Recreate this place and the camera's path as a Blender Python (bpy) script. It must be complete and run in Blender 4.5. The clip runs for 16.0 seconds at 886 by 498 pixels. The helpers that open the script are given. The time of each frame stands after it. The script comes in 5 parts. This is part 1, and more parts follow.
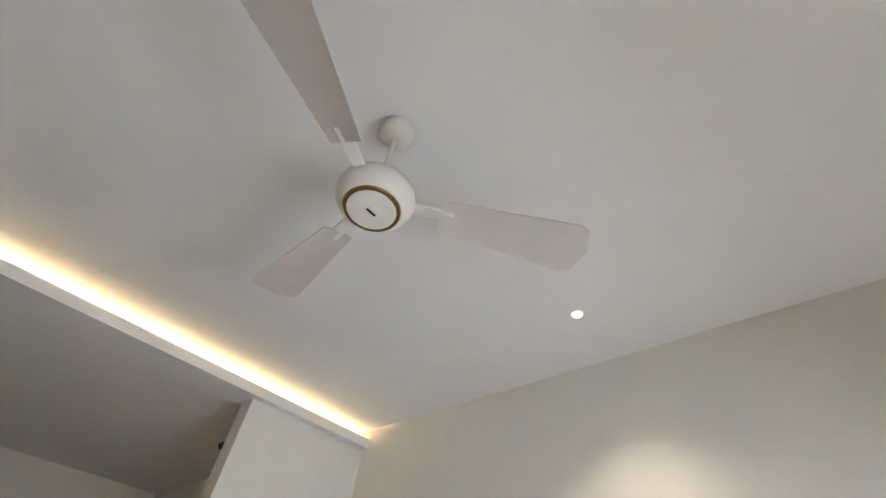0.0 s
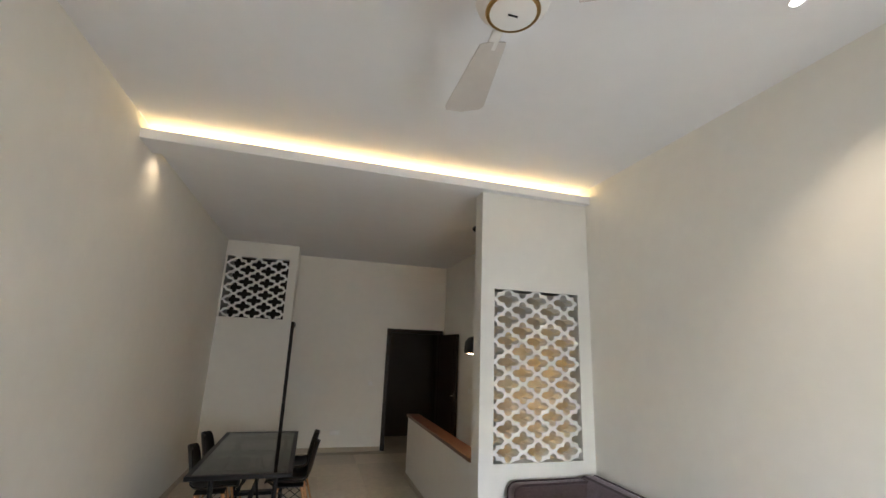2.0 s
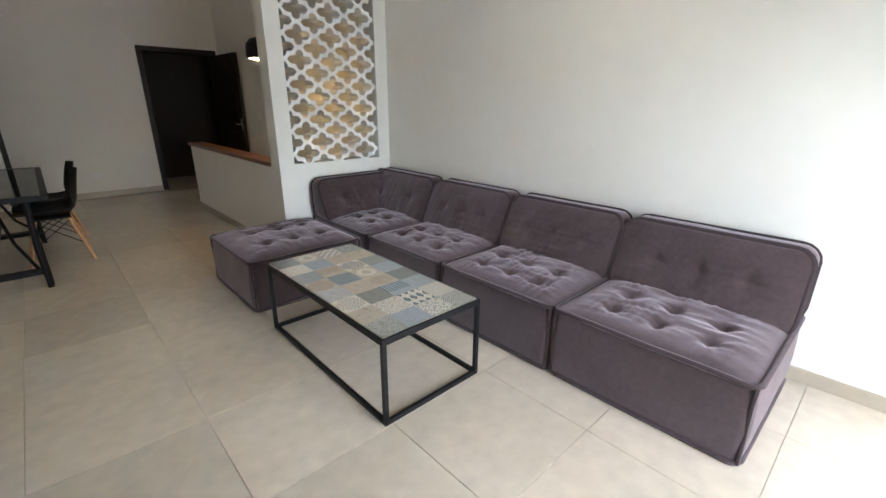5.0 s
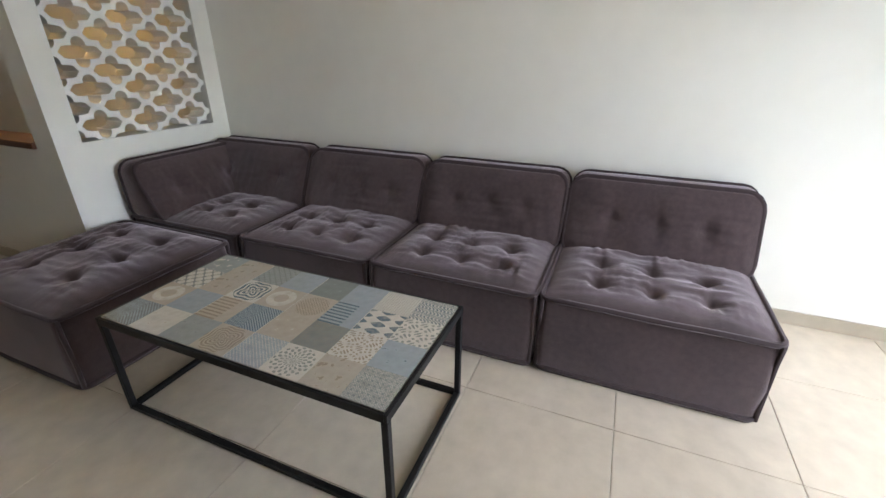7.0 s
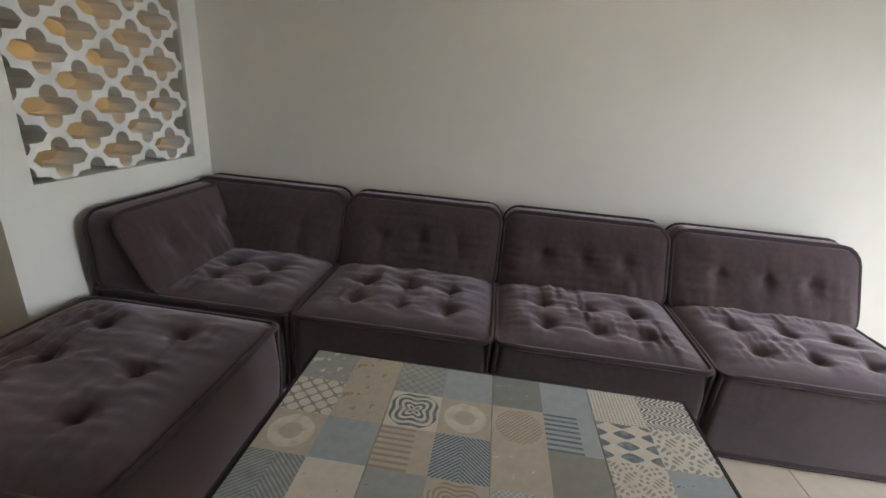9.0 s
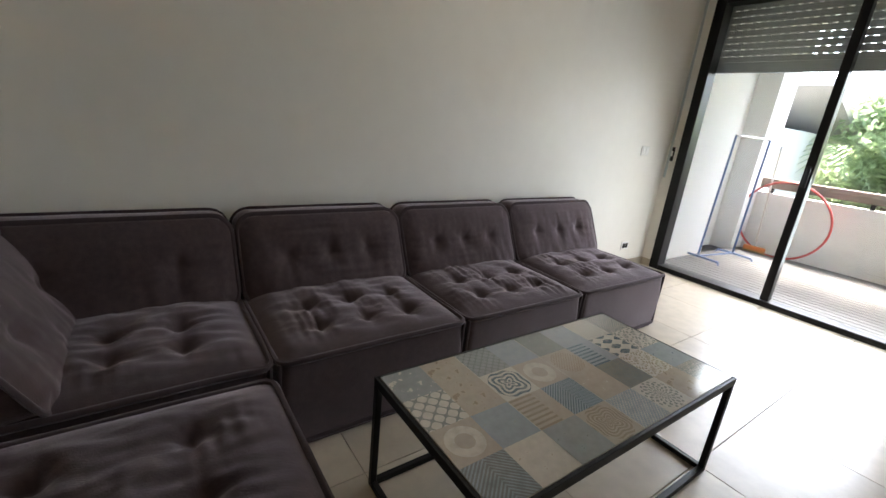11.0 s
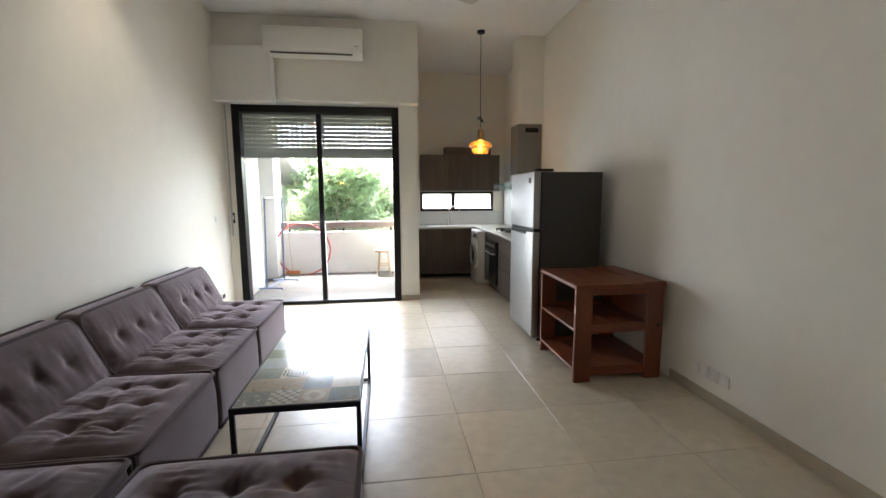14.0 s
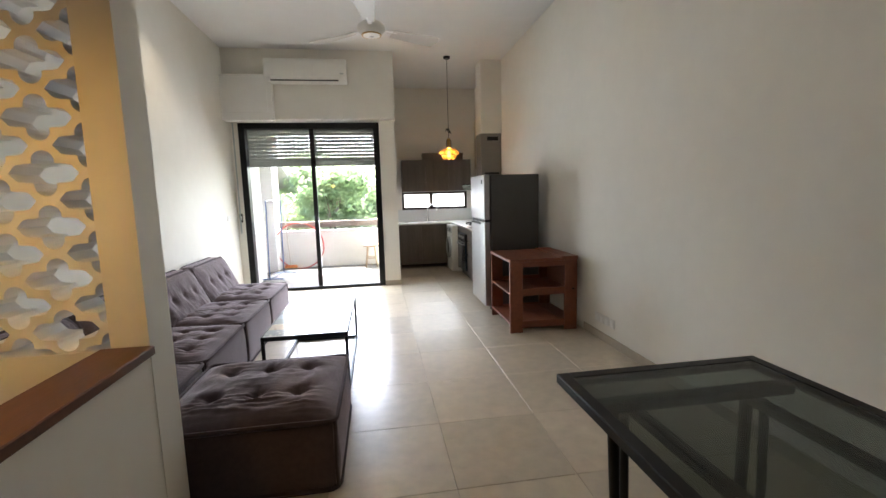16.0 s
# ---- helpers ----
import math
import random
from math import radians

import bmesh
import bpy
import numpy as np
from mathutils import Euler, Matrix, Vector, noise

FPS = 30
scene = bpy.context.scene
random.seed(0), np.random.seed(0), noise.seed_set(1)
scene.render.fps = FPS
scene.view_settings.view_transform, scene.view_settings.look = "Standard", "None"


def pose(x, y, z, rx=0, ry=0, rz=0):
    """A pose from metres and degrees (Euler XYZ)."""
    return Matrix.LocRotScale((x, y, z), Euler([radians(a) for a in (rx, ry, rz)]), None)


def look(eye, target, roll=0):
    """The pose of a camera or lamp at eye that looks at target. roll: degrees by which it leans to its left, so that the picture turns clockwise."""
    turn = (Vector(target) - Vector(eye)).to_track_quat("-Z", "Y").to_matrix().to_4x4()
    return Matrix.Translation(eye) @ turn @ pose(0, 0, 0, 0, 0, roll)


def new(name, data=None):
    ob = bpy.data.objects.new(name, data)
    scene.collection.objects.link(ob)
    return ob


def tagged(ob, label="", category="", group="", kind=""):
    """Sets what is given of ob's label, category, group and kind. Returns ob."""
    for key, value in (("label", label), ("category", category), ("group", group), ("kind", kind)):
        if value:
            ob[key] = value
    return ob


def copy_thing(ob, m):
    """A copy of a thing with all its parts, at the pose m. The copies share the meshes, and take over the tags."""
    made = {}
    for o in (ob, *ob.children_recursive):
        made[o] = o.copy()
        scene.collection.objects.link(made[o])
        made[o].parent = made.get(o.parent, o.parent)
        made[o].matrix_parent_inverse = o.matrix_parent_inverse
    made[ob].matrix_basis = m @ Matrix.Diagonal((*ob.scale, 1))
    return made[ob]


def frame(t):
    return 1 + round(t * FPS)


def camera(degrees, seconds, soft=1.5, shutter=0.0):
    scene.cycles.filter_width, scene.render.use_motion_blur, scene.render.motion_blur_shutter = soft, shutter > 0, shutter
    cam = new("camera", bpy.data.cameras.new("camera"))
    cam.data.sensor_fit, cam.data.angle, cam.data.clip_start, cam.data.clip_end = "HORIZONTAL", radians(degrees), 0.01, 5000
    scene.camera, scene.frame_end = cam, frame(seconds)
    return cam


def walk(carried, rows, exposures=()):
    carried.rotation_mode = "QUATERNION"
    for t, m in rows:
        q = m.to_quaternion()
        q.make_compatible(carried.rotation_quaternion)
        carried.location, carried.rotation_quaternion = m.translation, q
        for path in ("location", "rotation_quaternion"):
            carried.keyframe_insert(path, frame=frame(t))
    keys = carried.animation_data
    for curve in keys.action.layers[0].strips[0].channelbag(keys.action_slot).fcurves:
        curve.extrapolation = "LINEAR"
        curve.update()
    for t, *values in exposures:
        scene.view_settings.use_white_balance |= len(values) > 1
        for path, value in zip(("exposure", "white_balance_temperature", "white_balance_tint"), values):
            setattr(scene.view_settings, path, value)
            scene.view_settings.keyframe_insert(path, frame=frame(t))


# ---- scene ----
cam = camera(92.0, 16.0)
PATH = [
    (0, (1.54, 1.436, 1.874), (2.512, 2.467, 3.286), 7.9),
    (0.5, (1.46, 1.35, 1.851), (2.141, 2.705, 3.155), 6.2),
    (1, (1.364, 1.222, 1.875), (1.895, 2.833, 2.935), 0.8),
    (1.5, (1.372, 1.143, 1.831), (1.878, 2.927, 2.58), 2.5),
    (2, (1.43, 1.118, 1.762), (1.975, 2.987, 2.222), 2.2),
    (2.5, (1.472, 1.15, 1.676), (2.03, 3.059, 1.883), 1.5),
    (3, (1.497, 1.205, 1.55), (2.018, 3.136, 1.534), 0.5),
    (3.5, (1.523, 1.208, 1.46), (2.112, 3.112, 1.296), 0.3),
    (4, (1.511, 1.2, 1.375), (2.176, 3.039, 0.955), 1.0),
    (4.5, (1.456, 1.161, 1.362), (2.406, 2.829, 0.801), 0.8),
    (5, (1.395, 1.154, 1.344), (2.689, 2.537, 0.7), 0.4),
    (7.5, (1.586, 2.277, 1.293), (3.313, 2.891, 0.491), 1.3),
    (8, (1.633, 2.546, 1.282), (3.416, 3.071, 0.544), 2.6),
    (10.5, (1.683, 3.931, 1.254), (3.435, 3.204, 0.619), 6.3),
    (11, (1.793, 4.185, 1.247), (3.332, 3.053, 0.655), 6.1),
    (11.5, (1.837, 4.464, 1.266), (2.984, 2.913, 0.738), 6.4),
    (12, (1.955, 4.683, 1.259), (2.744, 2.894, 0.839), 3.9),
    (12.5, (2.065, 4.902, 1.292), (2.432, 2.967, 0.947), 3.7),
    (13, (2.127, 5.131, 1.327), (2.126, 3.163, 0.967), 1.4),
    (13.5, (2.118, 5.337, 1.347), (1.962, 3.368, 1.036), 1.0),
    (14, (2.123, 5.569, 1.39), (1.858, 3.602, 1.138), -0.3),
    (14.5, (2.15, 5.797, 1.39), (1.708, 3.877, 1.047), -1.8),
    (15, (2.103, 6.049, 1.392), (1.664, 4.107, 1.203), -4.6),
    (15.5, (2.015, 6.339, 1.396), (1.7, 4.372, 1.213), 0.3),
    (16, (2.01, 6.638, 1.374), (1.714, 4.676, 1.124), -1.6),
]
EXPOSURES = [(0.0, 6.88, 6150, 12), (1.5, 6.88, 6200, 12), (2.5, 7.15, 6400, 12), (3.5, 7.36, 6350, 11), (4.0, 7.5, 6350, 11), (4.5, 7.33, 6200, 11), (5.0, 6.98, 6000, 10), (8.0, 6.50, 6250, 11), (10.5, 6.02, 6500, 11), (11.5, 6.15, 6250, 10), (12.5, 6.4, 6300, 10), (13.0, 6.6, 6350, 10), (14.5, 6.56, 6300, 10), (16.0, 6.82, 6300, 11)]
walk(cam, [(t, look(eye, target, roll)) for t, eye, target, roll in PATH], EXPOSURES)

# ---- world and daylight ----
SUN_ELEVATION, SUN_AZIMUTH = 66.0, 172.0
world = bpy.data.worlds.new("world")
scene.world = world
world.use_nodes = True
wn, wl = world.node_tree.nodes, world.node_tree.links
wn.clear()
sky = wn.new("ShaderNodeTexSky")
sky.sky_type, sky.sun_disc = "NISHITA", False
sky.sun_elevation, sky.sun_rotation = radians(SUN_ELEVATION), radians(SUN_AZIMUTH)
sky.dust_density, sky.air_density, sky.ozone_density = 5.0, 0.8, 0.4
wbg, wout = wn.new("ShaderNodeBackground"), wn.new("ShaderNodeOutputWorld")
wbg.inputs["Strength"].default_value = 0.050
wl.new(sky.outputs[0], wbg.inputs[0])
wl.new(wbg.outputs[0], wout.inputs[0])

def lamp(name, kind, energy, colour, m, **kw):
    data = bpy.data.lights.new(name, kind)
    data.energy, data.color = energy, colour
    if kind == "SUN":
        data.angle = kw["angle"]
    if kind == "SPOT":
        data.spot_size, data.spot_blend, data.shadow_soft_size = kw["size"], kw["blend"], kw["soft"]
    if kind == "POINT":
        data.shadow_soft_size = kw["soft"]
    if kind == "AREA":
        data.shape, data.size, data.size_y = "RECTANGLE", kw["w"], kw["h"]
    ob = new(name, data)
    ob.matrix_world = m
    return ob

sun_way = Vector((math.sin(radians(SUN_AZIMUTH)) * math.cos(radians(SUN_ELEVATION)), math.cos(radians(SUN_AZIMUTH)) * math.cos(radians(SUN_ELEVATION)), math.sin(radians(SUN_ELEVATION))))
lamp("sun", "SUN", 0.4, (1.0, 0.95, 0.88), look(sun_way * 30, (0, 0, 0)), angle=radians(18))
# the sky's light in the opening of the sliding door
lamp("window_sky_light", "AREA", 0.62, (0.89, 0.955, 1.0), look((2.56, -0.10, 0.98), (2.56, 1.0, 0.34)), w=1.08, h=1.66)
lamp("kitchen_sky_light", "AREA", 0.08, (0.92, 0.97, 1.0), look((0.855, -1.93, 1.275), (0.855, -1.0, 1.20)), w=1.20, h=0.25)
# downlights: one by the long wall over the sofa, one behind the cove lip, one over the stair
lamp("downlight_lamp", "SPOT", 0.42, (1.0, 0.84, 0.62), look((3.48, 2.29, 3.41), (3.66, 2.29, 0)), size=radians(95), blend=0.9, soft=0.03)
lamp("downlight_lamp", "SPOT", 0.05, (1.0, 0.78, 0.50), look((0.13, 5.07, 3.34), (0.06, 5.10, 0)), size=radians(120), blend=0.9, soft=0.03)
lamp("stair_lamp_light", "POINT", 0.060, (1.0, 0.50, 0.07), pose(3.19, 5.62, 1.69), soft=0.06)
lamp("pendant_bulb_light", "POINT", 0.05, (1.0, 0.58, 0.20), pose(0.87, -0.02, 2.00), soft=0.04)

# ---- materials ----
MATS = {}

def nodes_of(name):
    m = bpy.data.materials.new(name)
    m.use_nodes = True
    return m, m.node_tree.nodes, m.node_tree.links, m.node_tree.nodes["Principled BSDF"]

def mat(name, colour, rough=0.5, metal=0.0, scale=8.0, vary=0.08, bump=0.0, bump_scale=60.0, island=0.0, stain=0.0, stretch=(1, 1, 1), spec=0.5, sheen=0.0, rough_vary=0.0, coat=0.0, place=False):
    """A principled material with variation at two scales, fine relief and an optional piece-to-piece shift."""
    if name in MATS:
        return MATS[name]
    m, n, l, b = nodes_of(name)
    tc, mp = n.new("ShaderNodeTexCoord"), n.new("ShaderNodeMapping")
    mp.inputs["Scale"].default_value = stretch
    l.new(n.new("ShaderNodeNewGeometry").outputs["Position"] if place else tc.outputs["Object"], mp.inputs[0])
    def noise_tex(s, detail=4):
        t = n.new("ShaderNodeTexNoise")
        t.inputs["Scale"].default_value, t.inputs["Detail"].default_value = s, detail
        l.new(mp.outputs[0], t.inputs["Vector"])
        return t
    big, small = noise_tex(scale * 0.25, 3), noise_tex(scale * 3)
    mix = n.new("ShaderNodeMath")
    mix.operation = "ADD"
    l.new(big.outputs[0], mix.inputs[0])
    l.new(small.outputs[0], mix.inputs[1])
    rng = n.new("ShaderNodeMapRange")
    rng.inputs["From Min"].default_value, rng.inputs["From Max"].default_value = 0.6, 1.4
    rng.inputs["To Min"].default_value, rng.inputs["To Max"].default_value = 1 - vary, 1 + vary
    l.new(mix.outputs[0], rng.inputs["Value"])
    fac = rng.outputs[0]
    if island:
        info = n.new("ShaderNodeObjectInfo")
        r2 = n.new("ShaderNodeMapRange")
        r2.inputs["To Min"].default_value, r2.inputs["To Max"].default_value = 1 - island, 1 + island
        l.new(info.outputs["Random"], r2.inputs["Value"])
        mul = n.new("ShaderNodeMath")
        mul.operation = "MULTIPLY"
        l.new(fac, mul.inputs[0])
        l.new(r2.outputs[0], mul.inputs[1])
        fac = mul.outputs[0]
    hsv = n.new("ShaderNodeHueSaturation")
    hsv.inputs["Color"].default_value = (*colour, 1)
    l.new(fac, hsv.inputs["Value"])
    out = hsv.outputs[0]
    if stain:
        st = noise_tex(1.3, 3)
        ramp = n.new("ShaderNodeMapRange")
        ramp.inputs["From Min"].default_value, ramp.inputs["From Max"].default_value = 0.35, 0.85
        ramp.inputs["To Min"].default_value, ramp.inputs["To Max"].default_value = 0, stain
        l.new(st.outputs[0], ramp.inputs["Value"])
        mx = n.new("ShaderNodeMix")
        mx.data_type = "RGBA"
        l.new(ramp.outputs[0], mx.inputs[0])
        l.new(out, mx.inputs[6])
        mx.inputs[7].default_value = (colour[0] * 0.72, colour[1] * 0.66, colour[2] * 0.56, 1)
        out = mx.outputs[2]
    l.new(out, b.inputs["Base Color"])
    b.inputs["Roughness"].default_value, b.inputs["Metallic"].default_value = rough, metal
    b.inputs["Specular IOR Level"].default_value = spec
    b.inputs["Sheen Weight"].default_value = sheen
    b.inputs["Sheen Tint"].default_value = (0.92, 0.80, 0.86, 1)
    b.inputs["Coat Weight"].default_value = coat
    if rough_vary:
        rr = n.new("ShaderNodeMapRange")
        rr.inputs["From Min"].default_value, rr.inputs["From Max"].default_value = 0.3, 0.7
        rr.inputs["To Min"].default_value, rr.inputs["To Max"].default_value = rough - rough_vary, rough + rough_vary
        l.new(big.outputs[0], rr.inputs["Value"])
        l.new(rr.outputs[0], b.inputs["Roughness"])
    if bump:
        t, bp = noise_tex(bump_scale, 5), n.new("ShaderNodeBump")
        bp.inputs["Strength"].default_value, bp.inputs["Distance"].default_value = bump, 0.004
        l.new(t.outputs[0], bp.inputs["Height"])
        l.new(bp.outputs[0], b.inputs["Normal"])
    MATS[name] = m
    return m

def glow(name, colour, strength):
    m, n, l, b = nodes_of(name)
    b.inputs["Base Color"].default_value = (*colour, 1)
    b.inputs["Emission Color"].default_value = (*colour, 1)
    b.inputs["Emission Strength"].default_value = strength
    return m

def glass(name, colour, rough=0.0, ior=1.45, alpha=None):
    m, n, l, b = nodes_of(name)
    b.inputs["Base Color"].default_value = (*colour, 1)
    b.inputs["Roughness"].default_value = rough
    b.inputs["IOR"].default_value = ior
    b.inputs["Transmission Weight"].default_value = 1.0
    return m

def pane_glass(name, tint, gloss):
    """Thin pane: see-through with a weak clear reflection."""
    m, n, l, b = nodes_of(name)
    tr, gl, mx, fr = n.new("ShaderNodeBsdfTransparent"), n.new("ShaderNodeBsdfGlossy"), n.new("ShaderNodeMixShader"), n.new("ShaderNodeMapRange")
    lw, pw = n.new("ShaderNodeLayerWeight"), n.new("ShaderNodeMath")
    lw.inputs[0].default_value = 0.5
    pw.operation = "POWER"
    pw.inputs[1].default_value = 5.0
    l.new(lw.outputs["Facing"], pw.inputs[0])
    l.new(pw.outputs[0], fr.inputs["Value"])
    fr.inputs["To Min"].default_value, fr.inputs["To Max"].default_value = 0.04, 0.9
    tr.inputs[0].default_value = (*tint, 1)
    gl.inputs["Roughness"].default_value = gloss
    l.new(fr.outputs[0], mx.inputs[0])
    l.new(tr.outputs[0], mx.inputs[1])
    l.new(gl.outputs[0], mx.inputs[2])
    l.new(mx.outputs[0], n["Material Output"].inputs[0])
    return m

PLASTER = mat("plaster", (0.80, 0.775, 0.715), 0.75, scale=3, vary=0.025, bump=0.12, bump_scale=90, stain=0.12)
CEILING = mat("ceiling_paint", (0.83, 0.83, 0.835), 0.8, scale=2, vary=0.02, bump=0.05, bump_scale=60)
WHITE = mat("white_paint", (0.82, 0.81, 0.78), 0.5, scale=4, vary=0.02, bump=0.05)
OUTWALL = mat("outside_plaster", (0.42, 0.42, 0.41), 0.85, scale=3, vary=0.05, bump=0.2, stain=0.15)
BALCONY_WHITE = mat("balcony_paint", (0.72, 0.71, 0.69), 0.85, scale=3, vary=0.05, bump=0.2, stain=0.15)
TILE = mat("floor_tile", (0.54, 0.467, 0.37), 0.30, scale=4, vary=0.16, bump=0.03, bump_scale=30, island=0.09, place=True)
GROUT = mat("grout", (0.47, 0.425, 0.35), 0.9, scale=20, vary=0.1)
SKIRT = mat("skirting_tile", (0.42, 0.36, 0.28), 0.4, scale=6, vary=0.08, island=0.05)
SUEDE = mat("plum_suede", (0.053, 0.035, 0.035), 0.95, scale=14, vary=0.28, bump=0.35, bump_scale=220, spec=0.12, sheen=0.58)
PIPING = mat("suede_piping", (0.044, 0.031, 0.032), 0.95, scale=20, vary=0.15, bump=0.2, bump_scale=200, spec=0.15, sheen=0.3)
BLACK_METAL = mat("black_metal", (0.008, 0.008, 0.009), 0.45, 0.0, scale=10, vary=0.1, bump=0.03, spec=0.25)
ALU_BLACK = mat("dark_aluminium", (0.008, 0.0075, 0.008), 0.38, 0.0, scale=8, vary=0.08, spec=0.25)
DARK_DOOR = mat("dark_stained_wood", (0.015, 0.008, 0.005), 0.45, spec=0.25, scale=10, vary=0.25, stretch=(6, 6, 0.6), bump=0.05)
REDWOOD = mat("red_stained_wood", (0.175, 0.048, 0.019), 0.40, scale=9, vary=0.28, stretch=(1, 1, 1), bump=0.08, bump_scale=40, island=0.12)
CAPWOOD = mat("oiled_wood_cap", (0.11, 0.038, 0.015), 0.38, scale=9, vary=0.3, stretch=(6, 0.7, 6), bump=0.06)
BEECH = mat("beech_wood", (0.52, 0.27, 0.12), 0.45, scale=12, vary=0.15, stretch=(4, 4, 0.6), bump=0.04)
BLACK_PLASTIC = mat("black_plastic", (0.006, 0.006, 0.0065), 0.40, scale=10, vary=0.05, spec=0.3)
STEEL = mat("brushed_steel", (0.42, 0.42, 0.42), 0.42, 0.85, scale=20, vary=0.05, stretch=(1, 1, 8), rough_vary=0.05)
FRIDGE_GREY = mat("fridge_side_grey", (0.060, 0.058, 0.058), 0.45, 0.0, scale=30, vary=0.06, bump=0.05, bump_scale=250)
LAMINATE = mat("dark_oak_laminate", (0.105, 0.082, 0.068), 0.55, scale=8, vary=0.28, stretch=(7, 7, 0.5), bump=0.05)
COUNTER = mat("pale_stone_worktop", (0.55, 0.53, 0.50), 0.25, scale=30, vary=0.1)
CHROME = mat("chrome", (0.75, 0.75, 0.76), 0.12, 1.0, vary=0.0)
PVC = mat("white_plastic", (0.78, 0.77, 0.74), 0.35, scale=6, vary=0.02)
GREY_SHUTTER = mat("shutter_slat_grey", (0.44, 0.48, 0.48), 0.5, scale=10, vary=0.06)
DECK = mat("grey_deck_board", (0.15, 0.148, 0.145), 0.8, scale=10, vary=0.18, stretch=(0.7, 6, 6), bump=0.1, island=0.12)
RAILWOOD = mat("weathered_rail_wood", (0.22, 0.18, 0.15), 0.7, scale=10, vary=0.2, stretch=(0.6, 5, 5))
BRASS = mat("aged_brass", (0.45, 0.28, 0.10), 0.3, 1.0, vary=0.08)
FAN_WHITE = mat("fan_enamel", (0.74, 0.72, 0.68), 0.35, scale=6, vary=0.02)
BLADE = mat("fan_blade_enamel", (0.56, 0.52, 0.48), 0.4, scale=6, vary=0.03)
# near-black colour that stands in for missing light in enclosed rooms
DARKNESS = mat("painted_darkness", (0.04, 0.033, 0.028), 0.9, vary=0.1)
GLASS = pane_glass("window_glass", (0.97, 0.98, 0.97), 0.0)
SMOKED = pane_glass("smoked_glass", (0.40, 0.44, 0.415), 0.01)
AMBER = bpy.data.materials.new("amber_glass")
AMBER.use_nodes = True
an, al = AMBER.node_tree.nodes, AMBER.node_tree.links
a_tr, a_tl, a_gl, a_m1, a_m2, a_fr = (an.new("ShaderNode" + k) for k in ("BsdfTransparent", "BsdfTranslucent", "BsdfGlossy", "MixShader", "MixShader", "Fresnel"))
a_tr.inputs[0].default_value, a_tl.inputs[0].default_value, a_gl.inputs["Roughness"].default_value = (1.0, 0.78, 0.45, 1), (1.0, 0.62, 0.22, 1), 0.05
a_m1.inputs[0].default_value = 0.30
for p_, q_ in ((a_tr.outputs[0], a_m1.inputs[1]), (a_tl.outputs[0], a_m1.inputs[2]), (a_fr.outputs[0], a_m2.inputs[0]), (a_m1.outputs[0], a_m2.inputs[1]), (a_gl.outputs[0], a_m2.inputs[2]), (a_m2.outputs[0], an["Material Output"].inputs[0])):
    al.new(p_, q_)
FROSTED = bpy.data.materials.new("frosted_glass")
FROSTED.use_nodes = True
fn, fl = FROSTED.node_tree.nodes, FROSTED.node_tree.links
f_tl = fn.new("ShaderNodeBsdfTranslucent")
f_tl.inputs[0].default_value = (0.92, 0.94, 0.95, 1)
fl.new(f_tl.outputs[0], fn["Material Output"].inputs[0])
LED = glow("led_strip", (1.0, 0.71, 0.31), 0.115)
LAMP_DISC = glow("lamp_disc", (1.0, 0.93, 0.80), 0.1)
LAMP_WARM = glow("lamp_warm", (1.0, 0.72, 0.35), 0.2)
FILAMENT = glow("bulb_filament", (1.0, 0.55, 0.12), 0.5)

# ---- mesh helpers ----
def thing(name, label, category, at=(0, 0, 0), turn=0.0, group="", kind=""):
    ob = new(name)
    ob.empty_display_size = 0.05
    ob.matrix_world = pose(*at, 0, 0, turn)
    return tagged(ob, label, category, group, kind)

def part(name, bm, material, parent=None, label="", smooth=None):
    me = bpy.data.meshes.new(name)
    bmesh.ops.recalc_face_normals(bm, faces=bm.faces)
    bm.to_mesh(me)
    bm.free()
    for m in (material if isinstance(material, (list, tuple)) else [material]):
        me.materials.append(m)
    if smooth:
        me.polygons.foreach_set("use_smooth", [True] * len(me.polygons))
        me.set_sharp_from_angle(angle=radians(smooth))
    ob = new(name, me)
    if parent is not None:
        ob.parent = parent
    if label:
        ob["label"] = label
    return ob

def structure(name, bm, material, label, category, smooth=None):
    return tagged(part(name, bm, material, None, "", smooth), label, category, "", "structure")

def box(x0, x1, y0, y1, z0, z1, bevel=0.0, bm=None, seg=1):
    out = bm if bm is not None else bmesh.new()
    tmp = bmesh.new()
    bmesh.ops.create_cube(tmp, size=1.0)
    bmesh.ops.transform(tmp, matrix=Matrix.Translation(((x0 + x1) / 2, (y0 + y1) / 2, (z0 + z1) / 2)) @ Matrix.Diagonal((x1 - x0, y1 - y0, z1 - z0, 1)), verts=tmp.verts)
    if bevel:
        bmesh.ops.bevel(tmp, geom=tmp.edges[:], offset=bevel, segments=seg, affect="EDGES", profile=0.6)
    add(out, tmp)
    return out

def add(out, tmp, m=None):
    if m is not None:
        bmesh.ops.transform(tmp, matrix=m, verts=tmp.verts)
    me = bpy.data.meshes.new("tmp")
    tmp.to_mesh(me)
    tmp.free()
    out.from_mesh(me)
    bpy.data.meshes.remove(me)
    return out

def boxes(items, bevel=0.0):
    bm = bmesh.new()
    for it in items:
        box(*it, bevel, bm)
    return bm

